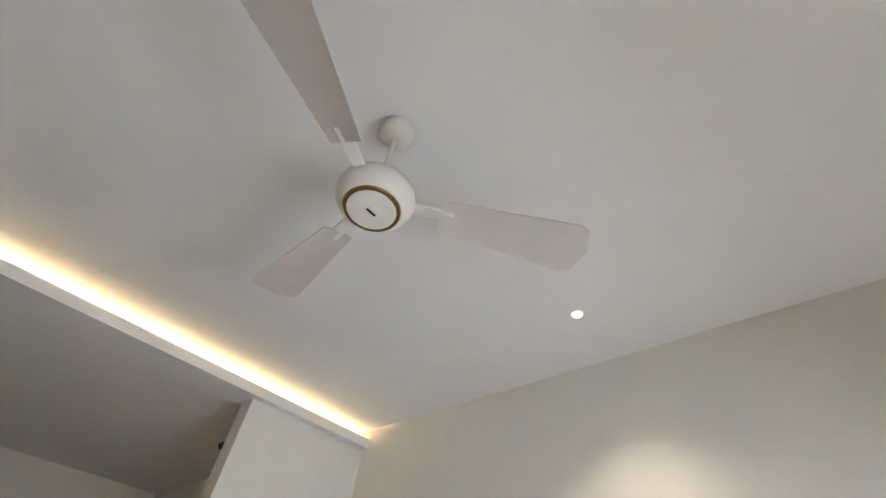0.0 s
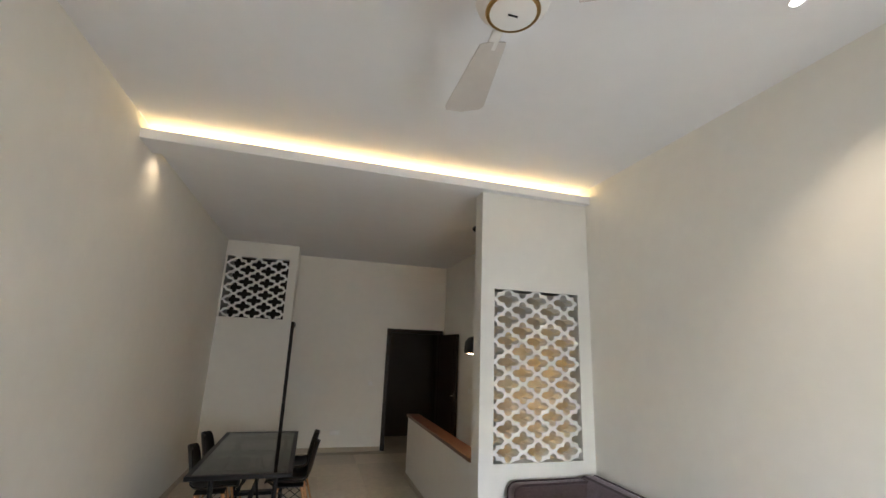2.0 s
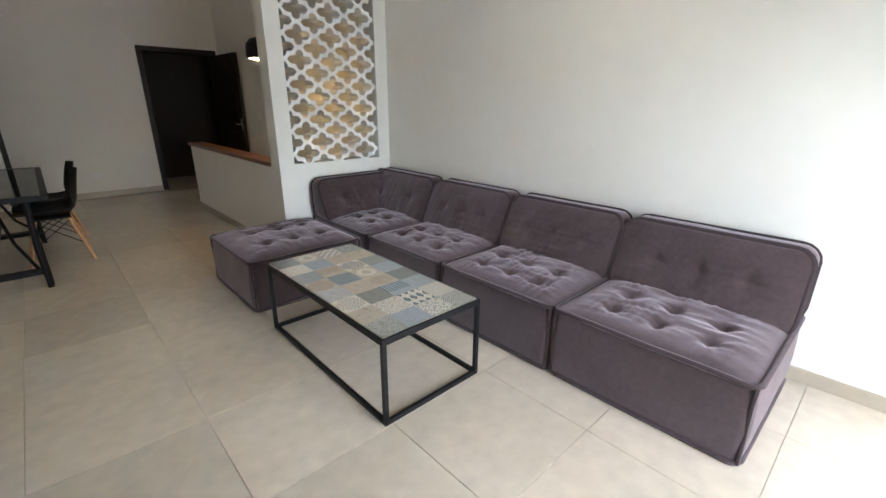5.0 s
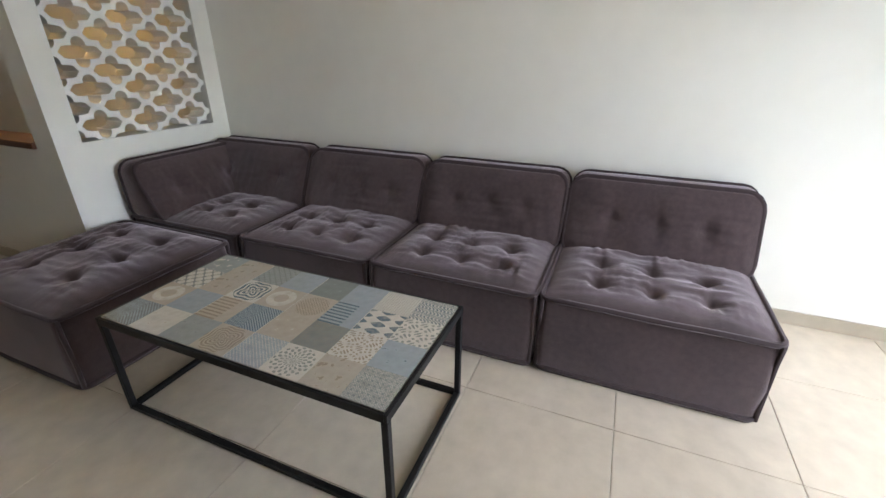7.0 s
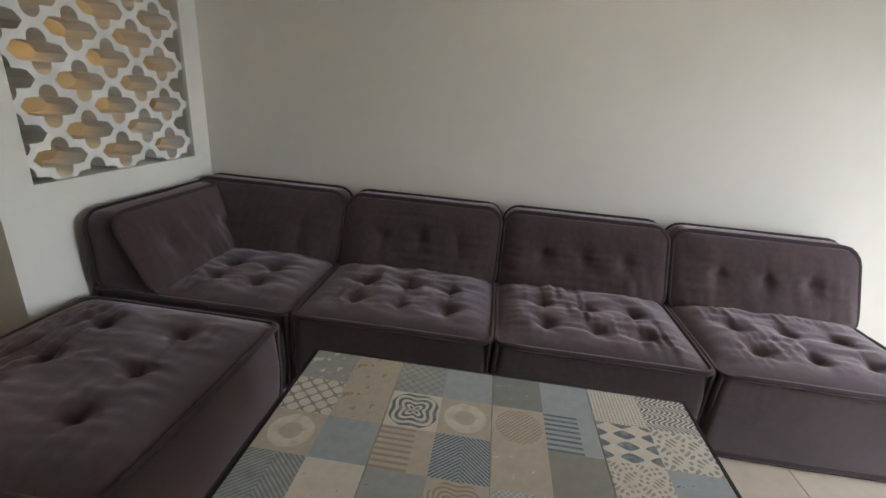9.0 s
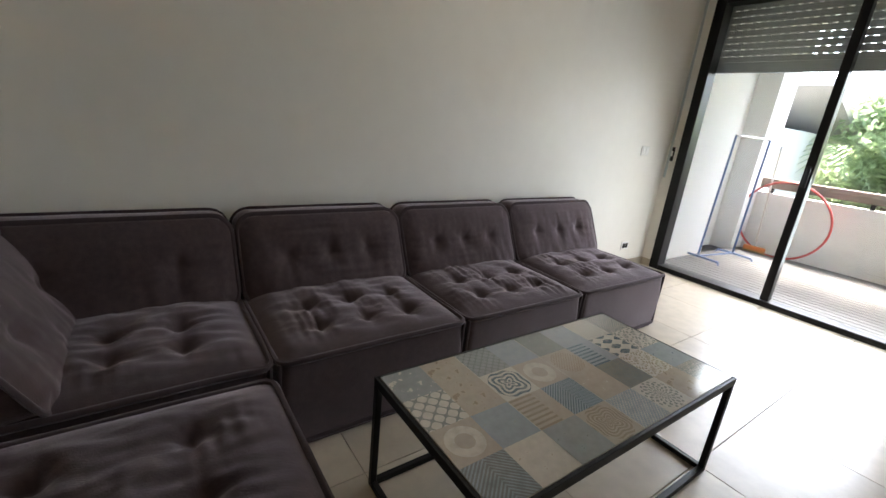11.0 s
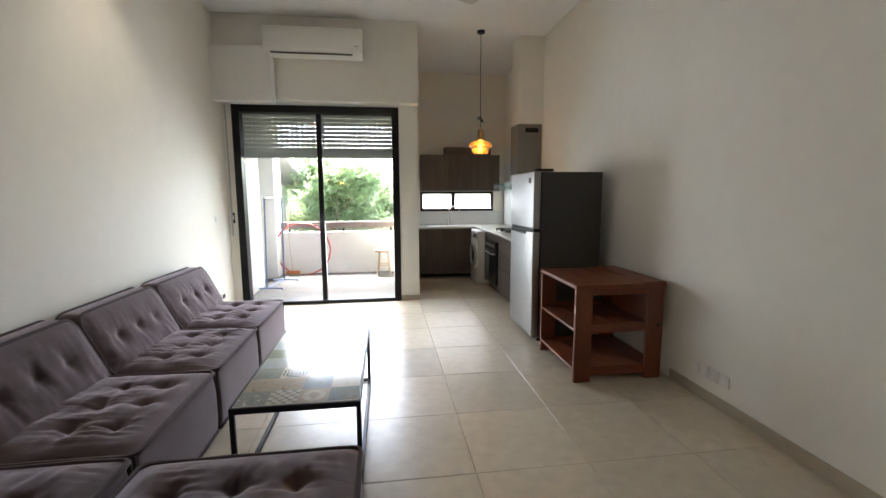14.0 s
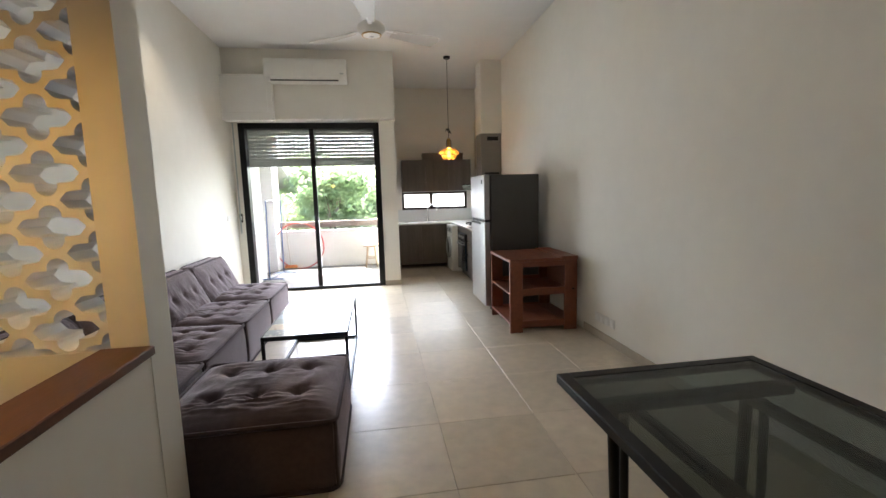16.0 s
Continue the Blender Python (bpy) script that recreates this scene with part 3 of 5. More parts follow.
def sofa_back(parent, length, seed, m, tufts=3, z0=0.36, top=0.725):
    """A leaning back cushion; local x is its length, it faces -y before m is applied."""
    thick, thin = 0.315, 0.135
    tall = top - z0
    tl = [(length * (0.25 + 0.5 * i / (tufts - 1)), tall * 0.52) for i in range(tufts)]
    stand = m @ pose(0, 0, z0, 90, 0, 0)
    def wedge(bm):
        for v in bm.verts:
            f = max(0.0, min(1.0, v.co.y / tall))
            v.co.z *= 1 - (1 - thin / thick) * f
        bmesh.ops.transform(bm, matrix=stand, verts=bm.verts)
        return bm
    part("backrest", wedge(tufted_block(length, tall, thick, 0.040, tl, seed, 0.07, 0.030, 76, 46, 0.008)), SUEDE, parent, smooth=55)
    for z, q in ((thick - 0.022, 0), (0.03, 1)):
        part("piping", wedge(tube(loop_points(length, tall, z, 0.07, -0.006, seed + q), 0.012, 6, None, True)), PIPING, parent, "darker piped seam", smooth=60)

def sofa_module(at, length, depth, seed, label, corner=False):
    ob = thing("sofa_module", label, "sofa", at, 0, "modules of the sectional sofa")
    xs = (0.17, 0.36) if not corner else (0.20, 0.36)
    ys = (0.25, 0.5, 0.75) if not corner else (0.28, 0.52)
    tl = [(x, length * f) for x in xs for f in ys]
    bm = tufted_block(depth, length, SEAT_H, 0.045, tl, seed, 0.04, 0.034, 84, 84, 0.010)
    part("seat", bm, SUEDE, ob, smooth=50)
    piping(depth, length, SEAT_H - 0.012, ob, None, seed)
    piping(depth, length, 0.022, ob, None, seed + 3)
    seams([(0.004, 0.004), (0.004, length - 0.004)], SEAT_H, ob)
    # back stands on the rear of the seat, facing -x
    sofa_back(ob, length - 0.01, seed + 5, pose(depth - 0.005, length - 0.005, 0, 0, 0, -90), 3 if not corner else 2)
    if corner:
        sofa_back(ob, depth - 0.06, seed + 9, pose(0.0, length - 0.005, 0, 0, 0, 0), 2, 0.36, 0.70)
    return ob

SOFA_X, SOFA_D = 3.125, 0.84
L4 = "plum grey tufted sofa module with piped edges and a leaning back"
for n, (y0, y1) in enumerate(((1.322, 2.18), (2.203, 3.015), (3.037, 3.85))):
    sofa_module((SOFA_X, y0, 0), y1 - y0, SOFA_D, 3.7 * n + 1.3, L4)
sofa_module((SOFA_X, 3.873, 0), 0.86, SOFA_D, 17.1, "plum grey corner sofa module against the pierced screen wall", True)
ott = thing("ottoman", "square plum grey tufted footstool beside the corner seat", "ottoman", (2.245, 3.885, 0), 0, "modules of the sectional sofa")
part("seat", tufted_block(0.83, 0.83, 0.365, 0.055, [(0.83 * a, 0.82 * b) for a in (0.25, 0.5, 0.75) for b in (0.30, 0.68)], 23.0, 0.05, 0.040, 84, 84, 0.010), SUEDE, ott, smooth=50)
piping(0.83, 0.83, 0.353, ott, None, 23)
piping(0.83, 0.83, 0.022, ott, None, 24)
seams([(0.004, 0.004), (0.004, 0.826), (0.826, 0.004), (0.826, 0.826)], 0.365, ott)

# ---- coffee table ----
def patch_material(name, base, mark, kind, scale=1.0):
    """Printed cement-look tile: worn base with a motif."""
    m, n, l, b = nodes_of(name)
    tc = n.new("ShaderNodeTexCoord")
    mp = n.new("ShaderNodeMapping")
    l.new(tc.outputs["UV"], mp.inputs[0])
    vec = mp.outputs[0]
    wear = n.new("ShaderNodeTexNoise")
    wear.inputs["Scale"].default_value, wear.inputs["Detail"].default_value = 5, 6
    l.new(vec, wear.inputs["Vector"])
    def math_node(op, a, v=None):
        q = n.new("ShaderNodeMath")
        q.operation = op
        for i, s in enumerate((a, v)):
            if s is None:
                continue
            if isinstance(s, (int, float)):
                q.inputs[i].default_value = s
            else:
                l.new(s, q.inputs[i])
        return q.outputs[0]
    sep = n.new("ShaderNodeSeparateXYZ")
    l.new(vec, sep.inputs[0])
    u, v = sep.outputs[0], sep.outputs[1]
    cu, cv = math_node("SUBTRACT", u, 0.5), math_node("SUBTRACT", v, 0.5)
    rad = math_node("SQRT", math_node("ADD", math_node("MULTIPLY", cu, cu), math_node("MULTIPLY", cv, cv)))
    ang = math_node("ARCTAN2", cv, cu)
    wave = lambda x, k: math_node("SINE", math_node("MULTIPLY", x, k))
    if kind == "stripes":
        f = math_node("GREATER_THAN", wave(math_node("ADD", u, math_node("MULTIPLY", math_node("ABSOLUTE", cv), 0.9)), 60 * scale), 0.1)
    elif kind == "comb":
        f = math_node("MULTIPLY", math_node("GREATER_THAN", wave(u, 48 * scale), 0.2), math_node("GREATER_THAN", v, 0.35))
    elif kind == "rings":
        f = math_node("MULTIPLY", math_node("GREATER_THAN", wave(rad, 55 * scale), -0.1), math_node("LESS_THAN", rad, 0.42))
    elif kind == "rays":
        f = math_node("MULTIPLY", math_node("GREATER_THAN", math_node("MULTIPLY", wave(ang, 16), wave(rad, 30 * scale)), 0.15), math_node("LESS_THAN", rad, 0.48))
    elif kind == "dots":
        f = math_node("GREATER_THAN", math_node("MULTIPLY", wave(math_node("ADD", u, v), 34 * scale), wave(math_node("SUBTRACT", u, v), 34 * scale)), 0.35)
    elif kind == "ogee":
        a = math_node("ABSOLUTE", math_node("ADD", wave(u, 19 * scale), wave(v, 19 * scale)))
        f = math_node("LESS_THAN", a, 0.42)
    elif kind == "lattice":
        a = math_node("ABSOLUTE", math_node("MULTIPLY", wave(math_node("ADD", u, v), 22 * scale), wave(math_node("SUBTRACT", u, v), 22 * scale)))
        f = math_node("LESS_THAN", a, 0.22)
    elif kind == "medallion":
        petal = math_node("ADD", rad, math_node("MULTIPLY", math_node("COSINE", math_node("MULTIPLY", ang, 4)), 0.06))
        f = math_node("MULTIPLY", math_node("GREATER_THAN", wave(petal, 44 * scale), -0.05), math_node("LESS_THAN", rad, 0.5))
    elif kind == "diamonds":
        f = math_node("GREATER_THAN", math_node("MULTIPLY", wave(math_node("ADD", u, math_node("MULTIPLY", v, 0.5)), 15 * scale), wave(math_node("SUBTRACT", u, math_node("MULTIPLY", v, 0.5)), 15 * scale)), 0.25)
    elif kind == "plain":
        f = math_node("GREATER_THAN", wear.outputs[0], 0.66)
    elif kind == "halo":
        f = math_node("MULTIPLY", math_node("LESS_THAN", rad, 0.40), math_node("GREATER_THAN", rad, 0.20))
    elif kind == "speckled_disc":
        f = math_node("MULTIPLY", math_node("GREATER_THAN", math_node("MULTIPLY", wave(u, 70), wave(v, 70)), 0.05), math_node("LESS_THAN", rad, 0.44))
    elif kind == "petals":
        f = math_node("GREATER_THAN", math_node("MULTIPLY", wave(math_node("ADD", u, math_node("MULTIPLY", wave(v, 14), 0.05)), 30 * scale), wave(math_node("ADD", v, math_node("MULTIPLY", wave(u, 14), 0.05)), 30 * scale)), 0.30)
    elif kind == "maze":
        q = math_node("ADD", math_node("MULTIPLY", wave(math_node("ABSOLUTE", cu), 16), 0.10), v)
        f = math_node("GREATER_THAN", wave(q, 62), -0.05)
    elif kind == "rhombs":
        a = math_node("ADD", u, math_node("MULTIPLY", v, 0.55))
        c = math_node("SUBTRACT", u, math_node("MULTIPLY", v, 0.55))
        f = math_node("GREATER_THAN", math_node("MULTIPLY", wave(a, 11), wave(c, 11)), 0.10)
    elif kind == "chain":
        p1 = math_node("ABSOLUTE", math_node("ADD", math_node("COSINE", math_node("MULTIPLY", u, 25)), math_node("COSINE", math_node("MULTIPLY", v, 25))))
        p2 = math_node("ABSOLUTE", math_node("SUBTRACT", math_node("COSINE", math_node("MULTIPLY", u, 25)), math_node("COSINE", math_node("MULTIPLY", v, 25))))
        f = math_node("LESS_THAN", math_node("ABSOLUTE", math_node("SUBTRACT", math_node("MINIMUM", p1, p2), 0.45)), 0.20)
    else:
        f = math_node("GREATER_THAN", wear.outputs[0], 0.60)
    worn = math_node("MULTIPLY", f, math_node("MINIMUM", math_node("MULTIPLY", wear.outputs[0], 1.75), 0.92))
    mx, hs = n.new("ShaderNodeMix"), n.new("ShaderNodeHueSaturation")
    mx.data_type = "RGBA"
    l.new(worn, mx.inputs[0])
    mx.inputs[6].default_value, mx.inputs[7].default_value = (*base, 1), (*mark, 1)
    l.new(mx.outputs[2], hs.inputs["Color"])
    mr = n.new("ShaderNodeMapRange")
    mr.inputs["To Min"].default_value, mr.inputs["To Max"].default_value = 0.8, 1.2
    l.new(wear.outputs[0], mr.inputs["Value"])
    l.new(mr.outputs[0], hs.inputs["Value"])
    l.new(hs.outputs[0], b.inputs["Base Color"])
    b.inputs["Roughness"].default_value = 0.10
    b.inputs["Coat Weight"].default_value, b.inputs["Coat Roughness"].default_value = 0.6, 0.12
    return m

GREY, TAN, CREAM, BLUE, DKG, SLATE, BROWN = (0.30, 0.31, 0.30), (0.43, 0.37, 0.30), (0.56, 0.51, 0.44), (0.07, 0.11, 0.14), (0.21, 0.22, 0.21), (0.31, 0.34, 0.36), (0.29, 0.23, 0.17)
# rows from the sofa side outward; columns from the dining end toward the window
PATCHES = [
    [(GREY, CREAM, "worn", 1), (TAN, BROWN, "worn", 1), (GREY, DKG, "ogee", 1.6), (SLATE, GREY, "plain", 1), (DKG, GREY, "plain", 1), (SLATE, GREY, "plain", 1), (CREAM, DKG, "dots", 1.3), (CREAM, BLUE, "maze", 1)],
    [(CREAM, DKG, "ogee", 1.0), (TAN, BROWN, "worn", 1), (CREAM, BLUE, "medallion", 1), (TAN, CREAM, "halo", 1), (TAN, BROWN, "speckled_disc", 1), (SLATE, BLUE, "comb", 1), (CREAM, BLUE, "rhombs", 1), (CREAM, DKG, "petals", 1)],
    [(TAN, CREAM, "halo", 1), (SLATE, GREY, "plain", 1), (TAN, BROWN, "comb", 1), (SLATE, BLUE, "stripes", 1.4), (TAN, CREAM, "plain", 1), (DKG, BROWN, "dots", 2), (CREAM, BROWN, "petals", 1.3), (SLATE, BLUE, "plain", 1)],
    [(DKG, SLATE, "stripes", 1.2), (CREAM, TAN, "plain", 1), (GREY, DKG, "plain", 1), (TAN, BROWN, "medallion", 1.6), (SLATE, CREAM, "lattice", 1.5), (CREAM, DKG, "rays", 1), (TAN, BROWN, "worn", 1), (DKG, CREAM, "chain", 1)],
]
TX0, TX1, TY0, TY1, TZ = 2.256, 2.847, 2.432, 3.626, 0.431
ct = thing("coffee_table", "black steel coffee table topped with patchwork cement tiles", "coffee table", (0, 0, 0))
b = 0.022
part("top_frame", boxes([(TX0, TX1, TY0, TY0 + 0.012, TZ - 0.03, TZ), (TX0, TX1, TY1 - 0.012, TY1, TZ - 0.03, TZ), (TX0, TX0 + 0.012, TY0 + 0.012, TY1 - 0.012, TZ - 0.03, TZ), (TX1 - 0.012, TX1, TY0 + 0.012, TY1 - 0.012, TZ - 0.03, TZ)], 0.001), BLACK_METAL, ct)
for lx in (TX0, TX1 - b):
    for ly in (TY0, TY1 - b):
        part("leg", boxes([(lx, lx + b, ly, ly + b, 0.0, TZ - 0.03)], 0.002), BLACK_METAL, ct)
for it in ((TX0 + b, TX1 - b, TY0, TY0 + b), (TX0 + b, TX1 - b, TY1 - b, TY1), (TX0, TX0 + b, TY0 + b, TY1 - b), (TX1 - b, TX1, TY0 + b, TY1 - b)):
    part("floor_rail", boxes([(*it, 0.0, b)], 0.002), BLACK_METAL, ct)
ix0, ix1, iy0, iy1 = TX0 + 0.013, TX1 - 0.013, TY0 + 0.013, TY1 - 0.013
pw, pl = (ix1 - ix0) / 4, (iy1 - iy0) / 8
pmats = {}
for s4 in range(4):
    bm = bmesh.new()
    ya, yb = iy1 - (2 * s4 + 2) * pl + 0.0012, iy1 - 2 * s4 * pl - 0.0012
    box(ix0, ix1, ya, yb, TZ - 0.02, TZ - 0.0015, 0.0, bm)
    uv = bm.loops.layers.uv.verify()
    used = [GROUT]
    for r in range(4):
        for c in range(2):
            col = 2 * s4 + c
            key = PATCHES[r][col]
            if key not in pmats:
                pmats[key] = patch_material("printed_tile", *key)
            if pmats[key] not in used:
                used.append(pmats[key])
            x1, x0 = ix1 - r * pw, ix1 - (r + 1) * pw
            y1 = yb if c == 0 else (ya + yb) / 2
            y0 = (ya + yb) / 2 if c == 0 else ya
            vs = [bm.verts.new(q) for q in ((x0, y0, TZ + 0.002), (x1, y0, TZ + 0.002), (x1, y1, TZ + 0.002), (x0, y1, TZ + 0.002))]
            f = bm.faces.new(vs)
            f.material_index = used.index(pmats[key])
            for lp, q in zip(f.loops, ((0, 0), (1, 0), (1, 1), (0, 1))):
                lp[uv].uv = q
    part("tile", bm, used, ct)

# ---- dining table ----
dt = thing("dining_table", "long dining table with a smoked glass top on black iron", "dining table", (0, 0, 0))
DX0, DX1, DY0, DY1, DZ = 0.575, 1.39, 5.22, 7.09, 0.715
p = part("glass_top", boxes([(DX0 + 0.03, DX1 - 0.03, DY0 + 0.03, DY1 - 0.03, DZ - 0.012, DZ - 0.002)]), SMOKED, dt, "smoked glass pane")
p.visible_shadow = False
part("rim", boxes([(DX0, DX0 + 0.045, DY0, DY1, DZ - 0.035, DZ), (DX1 - 0.045, DX1, DY0, DY1, DZ - 0.035, DZ), (DX0 + 0.045, DX1 - 0.045, DY0, DY0 + 0.045, DZ - 0.035, DZ), (DX0 + 0.045, DX1 - 0.045, DY1 - 0.045, DY1, DZ - 0.035, DZ)], 0.003), BLACK_METAL, dt)
for y in (5.42, 6.15, 6.86):
    part("crossbar", boxes([(DX0 + 0.05, DX1 - 0.05, y - 0.025, y + 0.025, DZ - 0.05, DZ - 0.016)], 0.002), BLACK_METAL, dt)
for x in (0.77, 1.20):
    part("side_rail", boxes([(x - 0.02, x + 0.02, 5.4, 6.9, DZ - 0.08, DZ - 0.051)], 0.002), BLACK_METAL, dt)
for y, s in ((5.38, 1), (6.90, -1)):
    for x in (0.75, 1.26):
        part("leg", tube([(x, y, 0.0), (x, y, 0.05), (x + (0.012 if x < 1 else -0.012), y + 0.01 * s, 0.30), (x, y, 0.66)], 0.020, 8), BLACK_METAL, dt, smooth=50)
        part("leg", tube([(x + 0.01, y + 0.07 * s, 0.0), (x, y + 0.08 * s, 0.35), (x, y + 0.07 * s, 0.66)], 0.014, 8), BLACK_METAL, dt, smooth=50)
    part("foot_bar", boxes([(0.75, 1.26, y - 0.01 + 0.03 * s, y + 0.01 + 0.09 * s, 0.10, 0.135)] if s > 0 else [(0.75, 1.26, y - 0.12, y - 0.02, 0.10, 0.135)], 0.003), BLACK_METAL, dt)
    part("brace", tube([(1.22, y + 0.06 * s, 0.14), (1.12, y + 0.30 * s, 0.30), (1.06, y + 0.50 * s, 0.52), (1.03, y + 0.62 * s, 0.655)], 0.012, 8), BLACK_METAL, dt, smooth=50)
    part("brace", tube([(0.79, y + 0.06 * s, 0.14), (0.89, y + 0.30 * s, 0.30), (0.95, y + 0.50 * s, 0.52), (0.97, y + 0.62 * s, 0.655)], 0.012, 8), BLACK_METAL, dt, smooth=50)
part("stretcher", boxes([(0.985, 1.025, 5.56, 6.74, 0.26, 0.29)], 0.003), BLACK_METAL, dt)

# ---- moulded chairs ----
def dining_chair(at, turn):
    ob = thing("dining_chair", "black moulded shell chair on splayed wooden dowel legs", "chair", at, turn, "chairs round the dining table")
    bm = bmesh.new()
    prof = [(0.235, 0.415), (0.215, 0.435), (0.15, 0.436), (0.05, 0.425), (-0.06, 0.42), (-0.13, 0.432), (-0.175, 0.47), (-0.20, 0.53), (-0.215, 0.60), (-0.23, 0.67), (-0.245, 0.735), (-0.255, 0.775), (-0.258, 0.79)]
    wid = [0.20, 0.225, 0.232, 0.235, 0.235, 0.235, 0.232, 0.225, 0.215, 0.205, 0.185, 0.15, 0.10]
    nv, rows = 10, []
    for (px, pz), w in zip(prof, wid):
        row = []
        for k in range(nv + 1):
            s = 2 * k / nv - 1
            up, fwd = 0.045 * s ** 4, 0.06 * s * s
            back = max(0.0, min(1.0, (pz - 0.43) / 0.15))
            row.append(bm.verts.new((px + fwd * back, w * s, pz + up * (1 - back))))
        rows.append(row)
    for a, c in zip(rows, rows[1:]):
        for k in range(nv):
            bm.faces.new((a[k], a[k + 1], c[k + 1], c[k]))
    bmesh.ops.recalc_face_normals(bm, faces=bm.faces)
    bmesh.ops.solidify(bm, geom=bm.faces[:], thickness=0.008)
    part("shell", bm, BLACK_PLASTIC, ob, smooth=60)
    for sx, sy in ((1, 1), (1, -1), (-1, 1), (-1, -1)):
        part("leg", tube([(0.11 * sx, 0.11 * sy, 0.385), (0.215 * sx, 0.20 * sy, 0.0)], 0.016, 8, None, False, 0.010), BEECH, ob, "pale wooden dowel leg", smooth=50)
    for p0, p1 in (((0.12, 0.12, 0.37), (-0.19, 0.17, 0.14)), ((-0.12, 0.12, 0.37), (0.19, 0.17, 0.14)), ((0.12, -0.12, 0.37), (-0.19, -0.17, 0.14)), ((-0.12, -0.12, 0.37), (0.19, -0.17, 0.14)),
                   ((0.12, 0.12, 0.37), (0.17, -0.17, 0.16)), ((0.12, -0.12, 0.37), (0.17, 0.17, 0.16)), ((-0.12, 0.12, 0.37), (-0.17, -0.17, 0.16)), ((-0.12, -0.12, 0.37), (-0.17, 0.17, 0.16))):
        part("wire_brace", tube([p0, p1], 0.004, 6), BLACK_METAL, ob)
    part("seat_mount", boxes([(-0.13, 0.13, -0.13, 0.13, 0.383, 0.395)], 0.003), BLACK_METAL, ob)
    return ob
chair = dining_chair((1.37, 6.13, 0), 180)
for m in (pose(1.38, 6.68, 0, 0, 0, 176), pose(0.66, 6.04, 0, 0, 0, 3), pose(0.64, 6.66, 0, 0, 0, -2)):
    copy_thing(chair, m)

# ---- refrigerator ----
fr = thing("refrigerator", "tall two-door refrigerator with brushed doors and dark sides", "refrigerator", (0, 0, 0))
FX, FY0, FY1 = 0.79, 1.13, 1.82
part("body", boxes([(0.13, 0.71, FY0, FY1, 0.03, 1.59)], 0.008), FRIDGE_GREY, fr)
dl = part("lower_door", box(0.72, FX, FY0, FY1, 0.05, 1.045, 0.014, None, 3), STEEL, fr, smooth=40)
du = part("upper_door", box(0.72, FX, FY0, FY1, 1.075, 1.595, 0.014, None, 3), STEEL, fr, smooth=40)
part("door_gap", boxes([(0.72, FX - 0.012, FY0 + 0.01, FY1 - 0.01, 1.045, 1.075)]), BLACK_PLASTIC, fr)
part("handle_recess", boxes([(FX - 0.01, FX + 0.006, FY0 + 0.03, FY0 + 0.50, 1.012, 1.042)], 0.004), BLACK_PLASTIC, dl, "black recessed grip")
part("badge", boxes([(FX + 0.001, FX + 0.004, FY1 - 0.13, FY1 - 0.07, 1.49, 1.54)], 0.001), BLACK_PLASTIC, du, "small dark energy label")
part("hinge_cover", boxes([(0.60, 0.77, FY1 - 0.10, FY1 - 0.01, 1.596, 1.618)], 0.005), BLACK_PLASTIC, fr)
for y in (FY0 + 0.06, FY1 - 0.06):
    for x in (0.16, 0.70):
        part("foot", lathe([(0.02, 0.0), (0.022, 0.01), (0.015, 0.03)], 12, (x, y, 0.0)), BLACK_PLASTIC, fr)

# ---- wooden shelf unit ----
su = thing("shelf_unit", "low open shelf unit of red-brown planks against the wall", "shelf unit", (0, 0, 0))
SX0, SX1, SY0, SY1, SZ = 0.075, 0.768, 2.00, 2.705, 0.735
for i in range(4):
    w4 = (SX1 - SX0 + 0.01) / 4
    part("top_plank", boxes([(SX0 - 0.005 + i * w4 + 0.0015, SX0 - 0.005 + (i + 1) * w4 - 0.0015, SY0 - 0.01, SY1 + 0.01, SZ - 0.028, SZ + (0.012 if i == 0 else 0.0) + 0.001 * (i % 2))], 0.003), REDWOOD, su)
for x0, x1 in ((SX0, SX0 + 0.13), (SX1 - 0.13, SX1)):
    for y0, y1 in ((SY0, SY0 + 0.028), (SY1 - 0.028, SY1)):
        part("post", boxes([(x0, x1, y0, y1, 0.0, SZ - 0.028)], 0.003), REDWOOD, su)
for y0, y1 in ((SY0 + 0.004, SY0 + 0.024), (SY1 - 0.024, SY1 - 0.004)):
    for z in (0.655, 0.37, 0.045):
        part("apron", boxes([(SX0 + 0.13, SX1 - 0.13, y0, y1, z, z + (0.049 if z > 0.6 else 0.07))], 0.002), REDWOOD, su)
for z in (0.385, 0.085):
    for i in range(4):
        w4 = (SX1 - SX0) / 4
        part("shelf_plank", boxes([(SX0 + i * w4 + 0.0015, SX0 + (i + 1) * w4 - 0.0015, SY0 + 0.03, SY1 - 0.03, z, z + 0.02)], 0.002), REDWOOD, su)
for y in (SY0 + 0.03,):
    part("divider", boxes([(SX0 + 0.02, SX0 + 0.04, SY0 + 0.03, SY1 - 0.03, 0.405, 0.70)], 0.002), REDWOOD, su)
part("pull", tube([(SX0 + 0.05, SY1 + 0.005, 0.42), (SX0 + 0.05, SY1 + 0.02, 0.42)], 0.010, 8), BLACK_METAL, su)

# ---- kitchen ----
KB, KF, KZ = -1.95, -1.40, 0.86       # back wall, front of the sink run, worktop height
